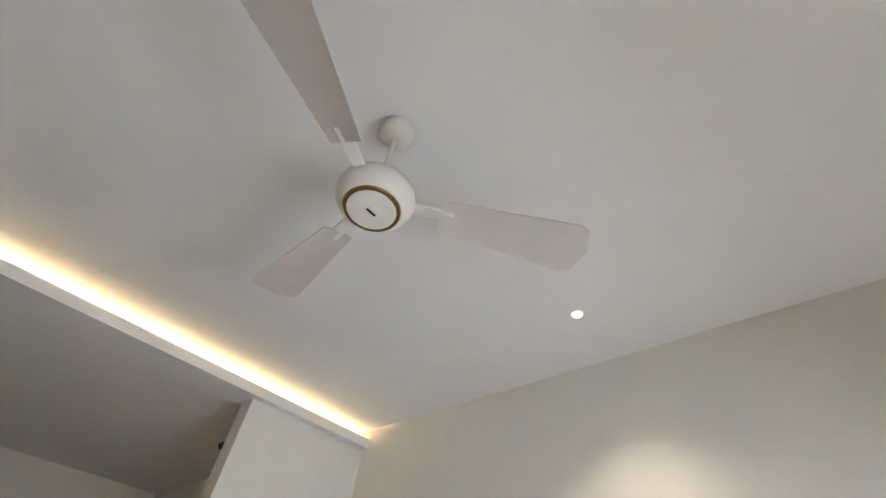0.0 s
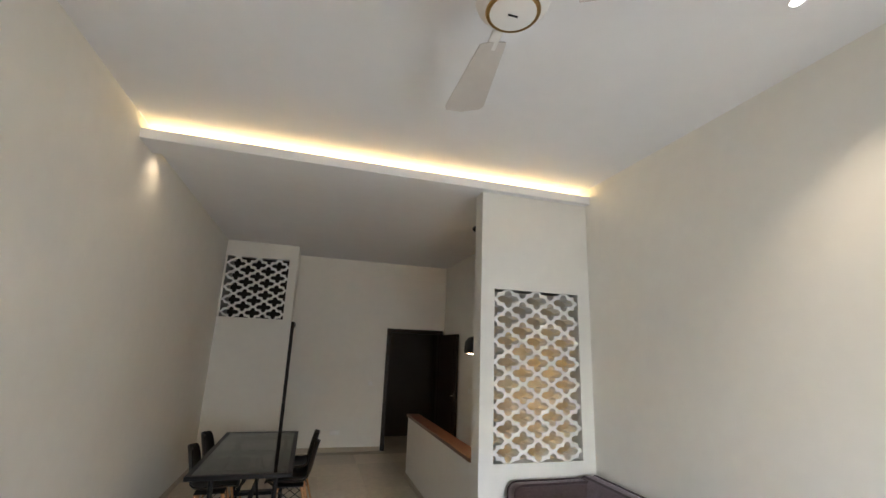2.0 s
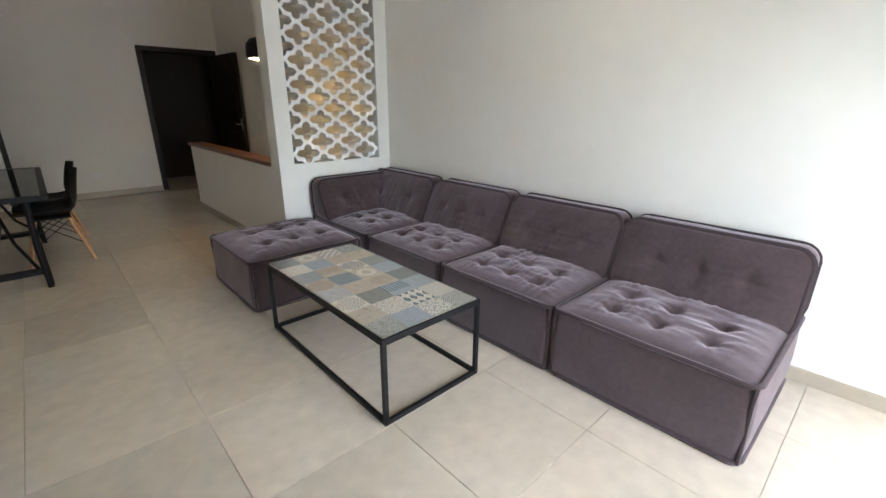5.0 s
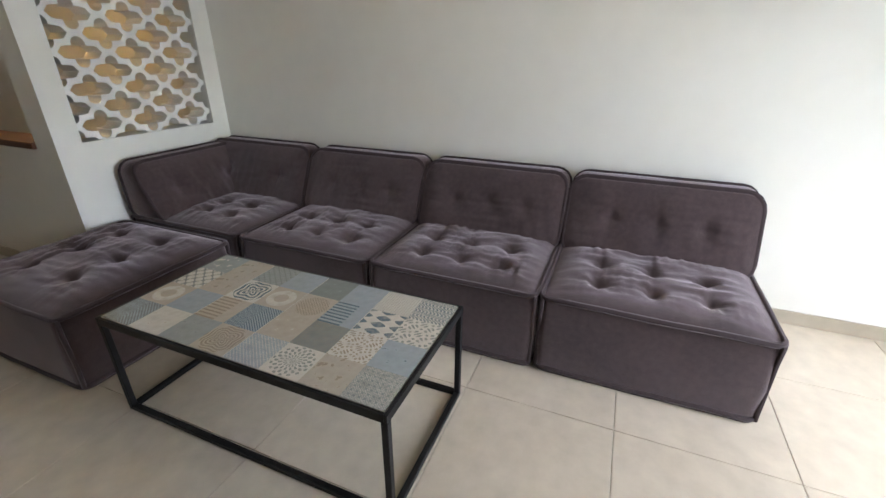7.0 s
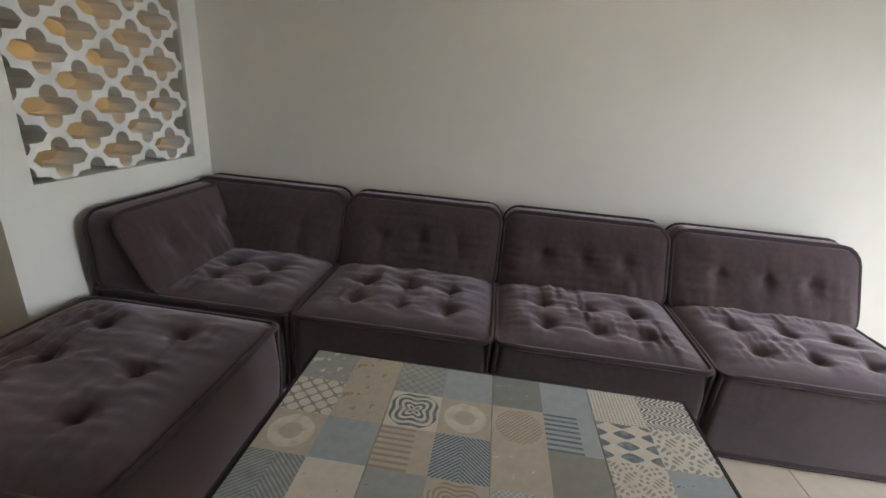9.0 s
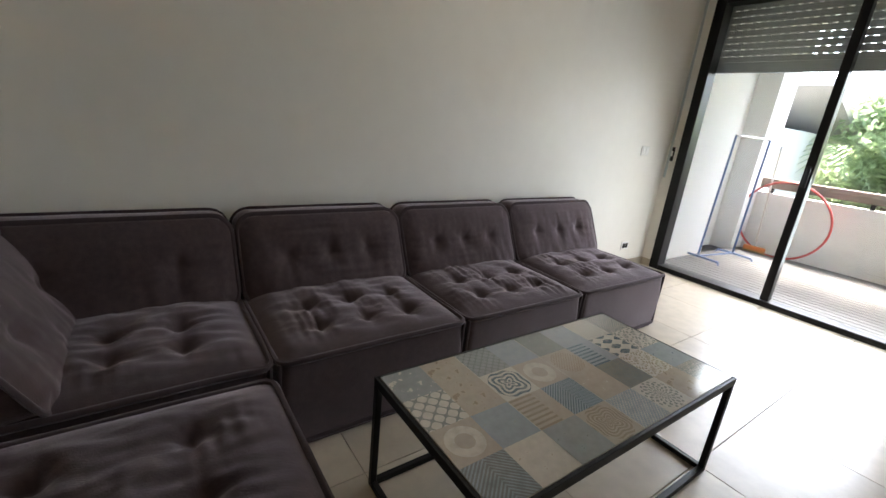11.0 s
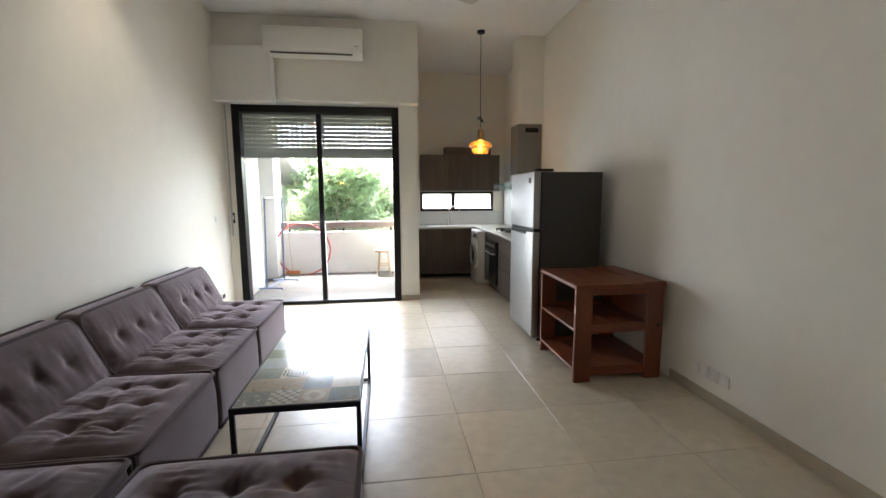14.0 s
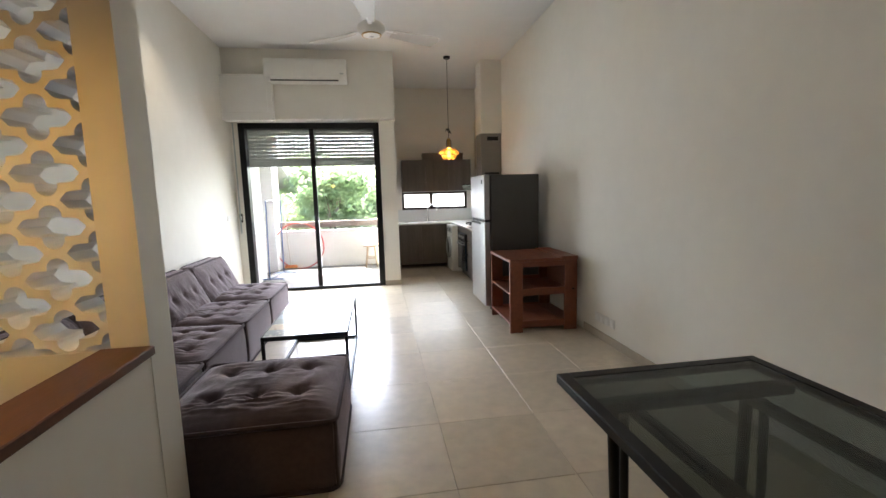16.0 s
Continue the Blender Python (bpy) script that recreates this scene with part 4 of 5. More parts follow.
def cabinet(name, label, x0, x1, y0, y1, z0, z1, face, fronts, group="kitchen base cabinets"):
    ob = thing(name, label, "cabinet", (0, 0, 0), 0, group)
    if face == "x":
        part("body", boxes([(x0, x1 - 0.02, y0, y1, z0, z1)], 0.001), LAMINATE, ob)
        for fy0, fy1, fz0, fz1 in fronts:
            part("door", boxes([(x1 - 0.018, x1, fy0 + 0.002, fy1 - 0.002, fz0 + 0.002, fz1 - 0.002)], 0.002), LAMINATE, ob)
    else:
        part("body", boxes([(x0, x1, y0, y1 - 0.02, z0, z1)], 0.001), LAMINATE, ob)
        for fx0, fx1, fz0, fz1 in fronts:
            part("door", boxes([(fx0 + 0.002, fx1 - 0.002, y1 - 0.018, y1, fz0 + 0.002, fz1 - 0.002)], 0.002), LAMINATE, ob)
    return ob
cabinet("drawer_cabinet", "dark oak laminate drawer unit beside the oven", 0.03, 0.61, -0.04, 1.12, 0.08, KZ - 0.03, "x", [(-0.04, 0.53, z0, z1) for z0, z1 in ((0.08, 0.40), (0.42, 0.62), (0.64, 0.80))] + [(0.54, 1.12, 0.08, 0.80)])
cabinet("oven_cabinet", "dark oak laminate housing round the oven", 0.03, 0.60, -0.78, -0.05, 0.08, KZ - 0.03, "x", [(-0.78, -0.05, 0.74, 0.82)])
cabinet("sink_cabinet", "dark oak laminate cabinet under the sink", 0.70, 1.685, KB, KF, 0.08, KZ - 0.03, "y", [(0.70, 1.19, 0.08, 0.82), (1.195, 1.685, 0.08, 0.82)])
part("kick", boxes([(0.03, 0.55, -0.78, 1.12, 0.0, 0.08)]), LAMINATE, cabinet("filler_cabinet", "narrow dark laminate filler beside the washing machine", 0.03, 0.61, -0.84, -0.785, 0.08, KZ - 0.03, "x", [(-0.84, -0.785, 0.08, 0.82)]))
uc = cabinet("wall_cabinet", "dark oak laminate wall cupboard over the slot window", 0.18, 1.51, KB, -1.60, 1.452, 2.048, "y", [(0.18, 0.62, 1.452, 2.048), (0.62, 1.065, 1.452, 2.048), (1.065, 1.51, 1.452, 2.048)], "kitchen wall cupboards")
part("light_rail", boxes([(0.18, 1.51, -1.60, -1.585, 1.44, 1.455)], 0.001), STEEL, uc, "pale metal edge strip")
bx = thing("storage_box", "flat dark brown box lying on the wall cupboard", "box", (0.72, -1.76, 2.048))
part("carton", boxes([(-0.40, 0.38, -0.12, 0.10, 0.0, 0.125)], 0.004), LAMINATE, bx)
part("lid", boxes([(-0.405, 0.385, -0.125, 0.105, 0.095, 0.13)], 0.003), LAMINATE, bx)
wt = thing("worktop", "pale stone kitchen worktop round the corner", "worktop", (0, 0, 0))
part("run", boxes([(0.004, 0.635, -1.38, 1.12, KZ - 0.028, KZ)], 0.004), COUNTER, wt)
part("run", boxes([(0.004, 1.685, KB, -1.384, KZ - 0.028, KZ)], 0.004), COUNTER, wt)
structure("backsplash", boxes([(0.002, 0.010, -1.94, 1.1, KZ + 0.002, 1.46), (0.02, 1.68, KB, KB + 0.008, KZ + 0.002, 1.10)], 0.001), mat("glossy_white_tile", (0.72, 0.74, 0.73), 0.15, scale=4, vary=0.03), "glossy white backsplash", "backsplash")
# washing machine
wm = thing("washing_machine", "white front loading washing machine under the worktop", "washing machine", (0.715, -1.12, 0.0))
part("body", box(-0.60, 0.0, -0.27, 0.27, 0.01, 0.825, 0.012, None, 2), PVC, wm, smooth=40)
def ring_x(r0, r1, t, y, z, x):
    bm = lathe([(r0, 0), (r1, 0), (r1 - 0.01, t), (r0 + 0.012, t), (r0, 0.002)], 32)
    bmesh.ops.transform(bm, matrix=pose(x, y, z, 0, 90, 0), verts=bm.verts)
    return bm
dr = part("door_ring", ring_x(0.13, 0.20, 0.035, 0.0, 0.42, 0.0), STEEL, wm, "grey porthole ring", smooth=40)
gl = lathe([(0.001, 0.03), (0.07, 0.026), (0.132, 0.01), (0.132, 0.0)], 28)
bmesh.ops.transform(gl, matrix=pose(0.0, 0.0, 0.42, 0, 90, 0), verts=gl.verts)
part("door_glass", gl, BLACK_PLASTIC, dr, "dark glass bowl", smooth=60)
part("control_panel", boxes([(0.0, 0.006, -0.25, 0.25, 0.70, 0.80)], 0.003), STEEL, wm)
part("display", boxes([(0.006, 0.009, 0.02, 0.14, 0.725, 0.775)], 0.001), BLACK_PLASTIC, wm)
kb = lathe([(0.028, 0), (0.028, 0.018), (0.024, 0.022)], 20)
bmesh.ops.transform(kb, matrix=pose(0.006, -0.06, 0.75, 0, 90, 0), verts=kb.verts)
part("dial", kb, CHROME, wm, smooth=40)
# oven
ov = thing("oven", "built-in black glass oven with a steel bar handle", "oven", (0.605, -0.415, 0.0))
part("body", boxes([(-0.5, 0.0, -0.295, 0.295, 0.13, 0.73)]), BLACK_METAL, ov)
od = part("door", boxes([(0.0, 0.022, -0.295, 0.295, 0.13, 0.60)], 0.004), mat("oven_glass", (0.015, 0.022, 0.028), 0.06, scale=3, vary=0.02), ov, "black mirrored glass door")
part("control_strip", boxes([(0.0, 0.022, -0.295, 0.295, 0.61, 0.73)], 0.004), BLACK_METAL, ov)
part("handle", tube([(0.022, -0.24, 0.56), (0.055, -0.24, 0.56), (0.055, 0.24, 0.56), (0.022, 0.24, 0.56)], 0.010, 8), STEEL, od, "steel bar handle")
for y in (-0.2, -0.07, 0.07, 0.2):
    kb = lathe([(0.022, 0), (0.02, 0.02)], 16)
    bmesh.ops.transform(kb, matrix=pose(0.022, y, 0.67, 0, 90, 0), verts=kb.verts)
    part("knob", kb, STEEL, ov)
# hob
hob = thing("gas_hob", "black four burner gas hob set into the worktop", "hob", (0.31, -0.28, KZ))
part("plate", boxes([(-0.25, 0.25, -0.29, 0.29, 0.0, 0.010)], 0.003), STEEL, hob)
for x in (-0.11, 0.13):
    for y in (-0.14, 0.14):
        part("burner", lathe([(0.045, 0.01), (0.045, 0.022), (0.03, 0.030), (0.001, 0.031)], 18, (x, y, 0)), BLACK_METAL, hob)
        part("pan_support", boxes([(x - 0.10, x + 0.10, y - 0.006, y + 0.006, 0.034, 0.046), (x - 0.006, x + 0.006, y - 0.10, y - 0.006, 0.034, 0.046), (x - 0.006, x + 0.006, y + 0.006, y + 0.10, 0.034, 0.046),
                                   (x - 0.10, x - 0.088, y - 0.006, y + 0.006, 0.010, 0.034), (x + 0.088, x + 0.10, y - 0.006, y + 0.006, 0.010, 0.034)], 0.001), BLACK_METAL, hob)
# hood
hd = thing("cooker_hood", "steel chimney hood with a curved glass canopy", "cooker hood", (0, 0, 0))
DULL_STEEL = mat("dull_steel", (0.24, 0.225, 0.21), 0.42, 0.8, scale=20, vary=0.06, stretch=(1, 1, 8))
part("chimney", boxes([(0.012, 0.345, -0.42, -0.10, 1.56, 2.32)], 0.003), DULL_STEEL, hd)
part("vent", boxes([(0.06, 0.24, -0.10, -0.096, 2.21, 2.27)], 0.001), BLACK_METAL, hd, "dark slotted vent")
part("motor_box", boxes([(0.012, 0.40, -0.50, -0.02, 1.49, 1.56)], 0.004), STEEL, hd)
bm = bmesh.new()
for k in range(9):
    yk = -0.70 + 0.88 * k / 8
    zk = 1.55 - 0.09 * ((k - 4) / 4) ** 2
    bm.verts.new((0.05, yk, zk)); bm.verts.new((0.60 - 0.10 * ((k - 4) / 4) ** 2, yk, zk - 0.01))
bm.verts.ensure_lookup_table()
for k in range(8):
    bm.faces.new([bm.verts[i] for i in (2 * k, 2 * k + 1, 2 * k + 3, 2 * k + 2)])
bmesh.ops.recalc_face_normals(bm, faces=bm.faces)
bmesh.ops.solidify(bm, geom=bm.faces[:], thickness=0.006)
part("glass_canopy", bm, pane_glass("hood_glass", (0.80, 0.88, 0.85), 0.03), hd, "curved clear glass", smooth=40)
structure("duct_casing", boxes([(0.0, 0.335, -0.42, -0.10, 2.322, CEIL)], 0.003), PLASTER, "plastered duct casing above the hood", "casing")
# tap and sink
tp = thing("kitchen_tap", "chrome swan neck kitchen tap beside the sink", "tap", (1.02, -1.80, KZ))
part("base", lathe([(0.026, 0), (0.026, 0.03), (0.018, 0.05), (0.016, 0.09)], 18), CHROME, tp, smooth=40)
part("spout", tube([(0, 0, 0.05), (0, 0, 0.25)] + [(0.0 - 0.085 + 0.085 * math.cos(a), 0.0 + 0.05 * (1 - math.cos(a)), 0.25 + 0.085 * math.sin(a)) for a in [math.pi * k / 8 for k in range(1, 9)]] + [(-0.17, 0.10, 0.21)], 0.011, 10), CHROME, tp, smooth=50)
part("lever", tube([(0.016, 0, 0.07), (0.07, 0, 0.10)], 0.007, 8), CHROME, tp)
sk = thing("kitchen_sink", "steel sink bowl set in the worktop", "sink", (1.15, -1.66, KZ))
part("rim", boxes([(-0.27, 0.27, -0.19, -0.17, 0.0, 0.006), (-0.27, 0.27, 0.17, 0.19, 0.0, 0.006), (-0.27, -0.25, -0.17, 0.17, 0.0, 0.006), (0.25, 0.27, -0.17, 0.17, 0.0, 0.006)], 0.001), STEEL, sk)
part("bowl", boxes([(-0.25, 0.25, -0.17, 0.17, 0.0005, 0.003)]), STEEL, sk)

# ---- pendant lamp of the kitchen ----
pd = thing("pendant_lamp", "amber glass pendant lamp with a glowing bulb", "pendant lamp", (0.87, -0.02, 0.0))
part("ceiling_rose", lathe([(0.045, CEIL - 0.03), (0.05, CEIL - 0.025), (0.05, CEIL)], 20), BLACK_METAL, pd, smooth=40)
part("cord", tube([(0, 0, CEIL - 0.03), (0.003, 0, 2.9), (0, 0, 2.36)], 0.004, 6), BLACK_METAL, pd)
part("cord", tube([(0.05 * math.cos(a) * (1 - k / 30), 0.03 * math.sin(1.7 * a), 2.34 + 0.035 * math.sin(a * 1.3) + 0.001 * k) for k, a in enumerate([0.55 * q for q in range(24)])], 0.005, 6), BLACK_METAL, pd, "knotted flex")
part("cord", tube([(0, 0, 2.33), (0, 0, 2.24)], 0.004, 6), BLACK_METAL, pd)
part("socket", lathe([(0.012, 2.24), (0.028, 2.23), (0.028, 2.13), (0.034, 2.12), (0.034, 2.095)], 18), BRASS, pd, smooth=40)
for sx in (-1, 1):
    part("fork", tube([(0.030 * sx, 0, 2.22), (0.036 * sx, 0, 2.17), (0.036 * sx, 0, 2.08)], 0.005, 6), BLACK_METAL, pd)
shade = lathe([(0.034, 2.085), (0.06, 2.08), (0.12, 2.065), (0.148, 2.035), (0.155, 2.015), (0.145, 1.998), (0.115, 1.988), (0.108, 1.95), (0.10, 1.925), (0.094, 1.925), (0.102, 1.95), (0.109, 1.984), (0.140, 1.994), (0.149, 2.015), (0.143, 2.031), (0.117, 2.060), (0.058, 2.075), (0.034, 2.080)], 36)
sp = part("shade", shade, AMBER, pd, "amber blown glass shade", smooth=60)
sp.visible_shadow = False
part("bulb", lathe([(0.004, 1.955), (0.02, 1.965), (0.028, 1.99), (0.024, 2.02), (0.013, 2.05), (0.012, 2.09)], 18), FILAMENT, pd, "glowing filament bulb", smooth=60)

# ---- lamp over the stair ----
sl = thing("stair_lamp", "black metal dome lamp hanging over the stair", "pendant lamp", (3.17, 5.62, -0.04))
part("shade", lathe([(0.135, 1.78), (0.138, 1.80), (0.130, 1.90), (0.09, 1.95), (0.03, 1.965), (0.02, 1.99), (0.005, 1.99), (0.02, 1.955), (0.085, 1.94), (0.124, 1.895), (0.131, 1.80), (0.130, 1.78)], 28), BLACK_METAL, sl, smooth=50)
part("cord", tube([(0, 0, 1.99), (0, 0, FCEIL + 0.04)], 0.004, 6), BLACK_METAL, sl)
part("lamp_glass", lathe([(0.001, 1.762), (0.06, 1.766), (0.105, 1.776), (0.128, 1.79), (0.12, 1.80), (0.001, 1.80)], 24), LAMP_WARM, sl, "warm glowing opal disc")
hk = thing("wall_spotlight", "small black spotlight high on the partition", "spotlight", (2.91, 4.99, 2.97))
part("bracket", boxes([(-0.02, 0.02, -0.07, -0.03, -0.03, 0.03)], 0.003), BLACK_METAL, hk)
part("head", tube([(0, -0.03, 0), (-0.02, 0.03, -0.01)], 0.026, 12), BLACK_METAL, hk)

# ---- air conditioner ----
ac = thing("air_conditioner", "white split air conditioner above the sliding door", "air conditioner", (2.88, 0.17, 2.967))
bm = bmesh.new()
prof = [(0.0, 0.0), (0.14, 0.0), (0.19, 0.035), (0.215, 0.07), (0.225, 0.18), (0.215, 0.27), (0.19, 0.295), (0.0, 0.295)]
ends = []
for x in (-0.54, 0.54):
    ends.append([bm.verts.new((x, py, pz)) for py, pz in prof])
for k in range(len(prof)):
    bm.faces.new((ends[0][k], ends[0][(k + 1) % len(prof)], ends[1][(k + 1) % len(prof)], ends[1][k]))
bm.faces.new(ends[0]); bm.faces.new(ends[1][::-1])
bmesh.ops.bevel(bm, geom=bm.edges[:], offset=0.006, segments=2, affect="EDGES")
part("casing", bm, PVC, ac, smooth=40)
part("louvre", boxes([(-0.43, 0.47, 0.196, 0.213, 0.022, 0.062)], 0.004), WHITE, ac, "white outlet flap")
part("gap", boxes([(-0.43, 0.47, 0.150, 0.197, 0.010, 0.016)], 0.001), BLACK_PLASTIC, ac, "dark air outlet")
part("badge", boxes([(-0.50, -0.45, 0.222, 0.227, 0.085, 0.10)], 0.001), GREY_SHUTTER, ac, "small grey badge")
part("pipe", tube([(0.545, 0.06, 0.03), (0.57, 0.08, 0.0), (0.56, 0.10, -0.05), (0.52, 0.08, -0.07)], 0.012, 8), PVC, ac, smooth=50)

# ---- ceiling fan ----
fan = thing("ceiling_fan", "white three blade ceiling fan with a gold ringed hub", "ceiling fan", (1.985, 2.265, 0.008))
part("canopy", lathe([(0.02, 3.335), (0.055, 3.345), (0.068, 3.37), (0.066, 3.40), (0.05, 3.43), (0.03, CEIL)], 28), FAN_WHITE, fan, smooth=50)
part("rod", tube([(0, 0, 3.34), (0, 0, 3.02)], 0.011, 10), FAN_WHITE, fan, smooth=50)
part("motor", lathe([(0.02, 3.04), (0.05, 3.03), (0.094, 3.015), (0.129, 2.985), (0.134, 2.96), (0.126, 2.935), (0.105, 2.912), (0.090, 2.905)], 40), FAN_WHITE, fan, smooth=50)
part("ring", lathe([(0.090, 2.914), (0.096, 2.905), (0.092, 2.899), (0.083, 2.900)], 40), BRASS, fan, "gold trim ring", smooth=50)
part("cap", lathe([(0.083, 2.906), (0.081, 2.898), (0.05, 2.893), (0.001, 2.892)], 36), FAN_WHITE, fan, smooth=50)
part("badge", boxes([(-0.018, 0.018, -0.003, 0.003, 2.889, 2.893)]), BLACK_PLASTIC, fan, "small dark mark")
for ang in (-35, 85, 205):
    bm = bmesh.new()
    rows = []
    for k in range(15):
        f = k / 14
        r = 0.22 + 0.50 * f
        w0, w1 = -0.055 - 0.050 * f, 0.055 + 0.045 * f
        if k == 14:
            w0, w1 = w0 + 0.02, w1 - 0.015
        rows.append([bm.verts.new((r + 0.03 * (1 - abs(2 * j / 6 - 1)) * (k == 14), w0 + (w1 - w0) * j / 6, 2.955 + 0.030 * (0.5 - j / 6) + 0.006 * (1 - (2 * j / 6 - 1) ** 2))) for j in range(7)])
    for a, c in zip(rows, rows[1:]):
        for j in range(6):
            bm.faces.new((a[j], a[j + 1], c[j + 1], c[j]))
    bmesh.ops.recalc_face_normals(bm, faces=bm.faces)
    bmesh.ops.solidify(bm, geom=bm.faces[:], thickness=0.004)
    bmesh.ops.transform(bm, matrix=pose(0, 0, 0, 0, 0, ang), verts=bm.verts)
    bl = part("blade", bm, BLADE, fan, smooth=40)
    br = boxes([(0.12, 0.27, -0.022, 0.022, 2.958, 2.966)], 0.003)
    bmesh.ops.transform(br, matrix=pose(0, 0, 0, 0, 0, ang), verts=br.verts)
    part("blade_arm", br, FAN_WHITE, bl)

# ---- downlights ----
for x, y, z in ((3.48, 2.29, CEIL), (0.14, 5.045, FCEIL)):
    dn = thing("downlight", "small round recessed ceiling light, switched on", "downlight", (x, y, z), 0, "recessed ceiling lights")
    part("rim", lathe([(0.028, -0.001), (0.036, -0.004), (0.038, 0.0), (0.028, 0.004)], 28), WHITE, dn, smooth=50)
    part("lens", lathe([(0.001, -0.002), (0.028, -0.002), (0.028, 0.003)], 24), LAMP_DISC, dn, "glowing lens")

# ---- sockets and switches ----
def socket_plate(at, turn, modules, label, dark=False):
    ob = thing("wall_socket", label, "socket", at, turn, "sockets and switches")
    w = 0.045 * modules + 0.03
    part("plate", boxes([(-w / 2, w / 2, 0.0, 0.008, -0.04, 0.04)], 0.003), PVC, ob)
    for i in range(modules):
        x = -w / 2 + 0.015 + 0.045 * (i + 0.5)
        part("module", boxes([(x - 0.019, x + 0.019, 0.008, 0.011, -0.024, 0.024)], 0.002), BLACK_PLASTIC if dark else WHITE, ob)
    return ob
for y in (2.975, 3.06, 3.145, 3.235):
    socket_plate((0.0, y, 0.20), -90, 1, "white single socket low on the plaster wall")
socket_plate((XS, 0.40, 1.13), 90, 2, "white double switch plate on the sofa wall")
sw = thing("shutter_winder", "small black shutter switch in a white plate", "switch", (3.975, 0.0, 1.12))
part("plate", boxes([(-0.022, 0.022, 0.0, 0.010, -0.065, 0.065)], 0.003), BLACK_PLASTIC, sw)
part("rocker", boxes([(-0.012, 0.012, 0.010, 0.014, -0.02, 0.03)], 0.002), PVC, sw)
socket_plate((XS, 0.37, 0.225), 90, 2, "double socket with dark modules near the floor", True)
socket_plate((1.97, YF, 0.31), 180, 3, "white triple socket on the end wall")
socket_plate((2.52, YF, 1.13), 180, 1, "white switch beside the dark doorway")
socket_plate((3.884, 7.75, 1.15), 90, 1, "white switch on the stair wall")

# ---- balcony things ----
BLUE_STEEL = mat("blue_painted_steel", (0.10, 0.16, 0.32), 0.4, scale=12, vary=0.12)
rk = thing("clothes_rack", "blue steel clothes rack standing on the deck", "clothes rack", (3.87, -1.16, -0.02))
part("post", tube([(0.0, 0.25, 0.05), (-0.02, 0.22, 1.38)], 0.012, 8), BLUE_STEEL, rk)
part("post", tube([(-0.10, -0.40, 0.05), (-0.12, -0.40, 1.38)], 0.012, 8), BLUE_STEEL, rk)
part("top_bar", tube([(-0.02, 0.22, 1.38), (-0.12, -0.40, 1.38)], 0.012, 8), STEEL, rk, "bare metal bar")
part("foot", tube([(-0.24, 0.27, 0.0), (-0.22, 0.26, 0.05), (0.0, 0.25, 0.055), (0.13, 0.23, 0.05), (0.15, 0.22, 0.0)], 0.012, 8), BLUE_STEEL, rk, smooth=50)
part("foot", tube([(-0.33, -0.38, 0.0), (-0.31, -0.39, 0.05), (-0.10, -0.40, 0.055), (0.07, -0.41, 0.05), (0.09, -0.42, 0.0)], 0.012, 8), BLUE_STEEL, rk, smooth=50)
part("bottom_bar", tube([(0.0, 0.25, 0.055), (-0.10, -0.40, 0.055)], 0.010, 8), BLUE_STEEL, rk)
HOOP_RED = mat("red_plastic", (0.50, 0.07, 0.06), 0.4, scale=10, vary=0.1)
hp = thing("toy_hoop", "red plastic hoop leaning on the parapet", "hoop", (3.55, -2.06, -0.018))
hm = pose(0, -0.02, 0.474, 82, 0, 0)
part("ring", tube([hm @ Vector((0.463 * math.cos(a), 0.463 * math.sin(a), 0)) for a in [2 * math.pi * k / 48 for k in range(48)]], 0.013, 8, None, True), HOOP_RED, hp, smooth=60)
bm_ = thing("broom", "broom with a pale stick and orange head leaning on the parapet", "broom", (3.74, -2.12, -0.018))
part("stick", tube([(0.0, 0.02, 0.10), (0.06, -0.06, 0.75), (0.10, -0.12, 1.32)], 0.011, 8), mat("pale_stick", (0.55, 0.50, 0.44), 0.5, scale=10, vary=0.1), bm_, smooth=50)
part("head", box(-0.12, 0.12, -0.005, 0.045, 0.045, 0.10, 0.012, None, 2), mat("orange_plastic", (0.60, 0.20, 0.05), 0.45, scale=10, vary=0.08), bm_, "orange plastic head", smooth=40)
for bi in range(12):
    part("bristle_tuft", tube([(-0.11 + 0.02 * bi, 0.02, 0.047), (-0.13 + 0.0236 * bi, 0.022, 0.0)], 0.008, 5), mat("straw_bristle", (0.45, 0.32, 0.14), 0.9, scale=30, vary=0.2), bm_)
PALE_WOOD = mat("pale_pine", (0.50, 0.38, 0.25), 0.55, scale=10, vary=0.12)
st = thing("stool", "small round pale wooden stool on the balcony", "stool", (2.16, -1.93, -0.02))
part("seat", lathe([(0.15, 0.43), (0.16, 0.44), (0.16, 0.465), (0.15, 0.472), (0.001, 0.472)], 28), PALE_WOOD, st, smooth=40)
for a in (45, 135, 225, 315):
    c, s = math.cos(radians(a)), math.sin(radians(a))
    part("leg", tube([(0.095 * c, 0.095 * s, 0.435), (0.16 * c, 0.16 * s, 0.0)], 0.017, 8), PALE_WOOD, st, smooth=50)
part("stretcher", tube([(0.10, 0.10, 0.2), (-0.10, 0.10, 0.2)], 0.010, 8), PALE_WOOD, st)
part("stretcher", tube([(0.10, -0.10, 0.2), (-0.10, -0.10, 0.2)], 0.010, 8), PALE_WOOD, st)

# ---- outside: ground, trees, houses ----
GROUND = -3.4
structure("ground", boxes([(-400, 400, -500, 300, GROUND - 0.3, GROUND)]), mat("garden_ground", (0.10, 0.11, 0.06), 0.95, scale=2, vary=0.4), "ground of the street and gardens below", "ground")
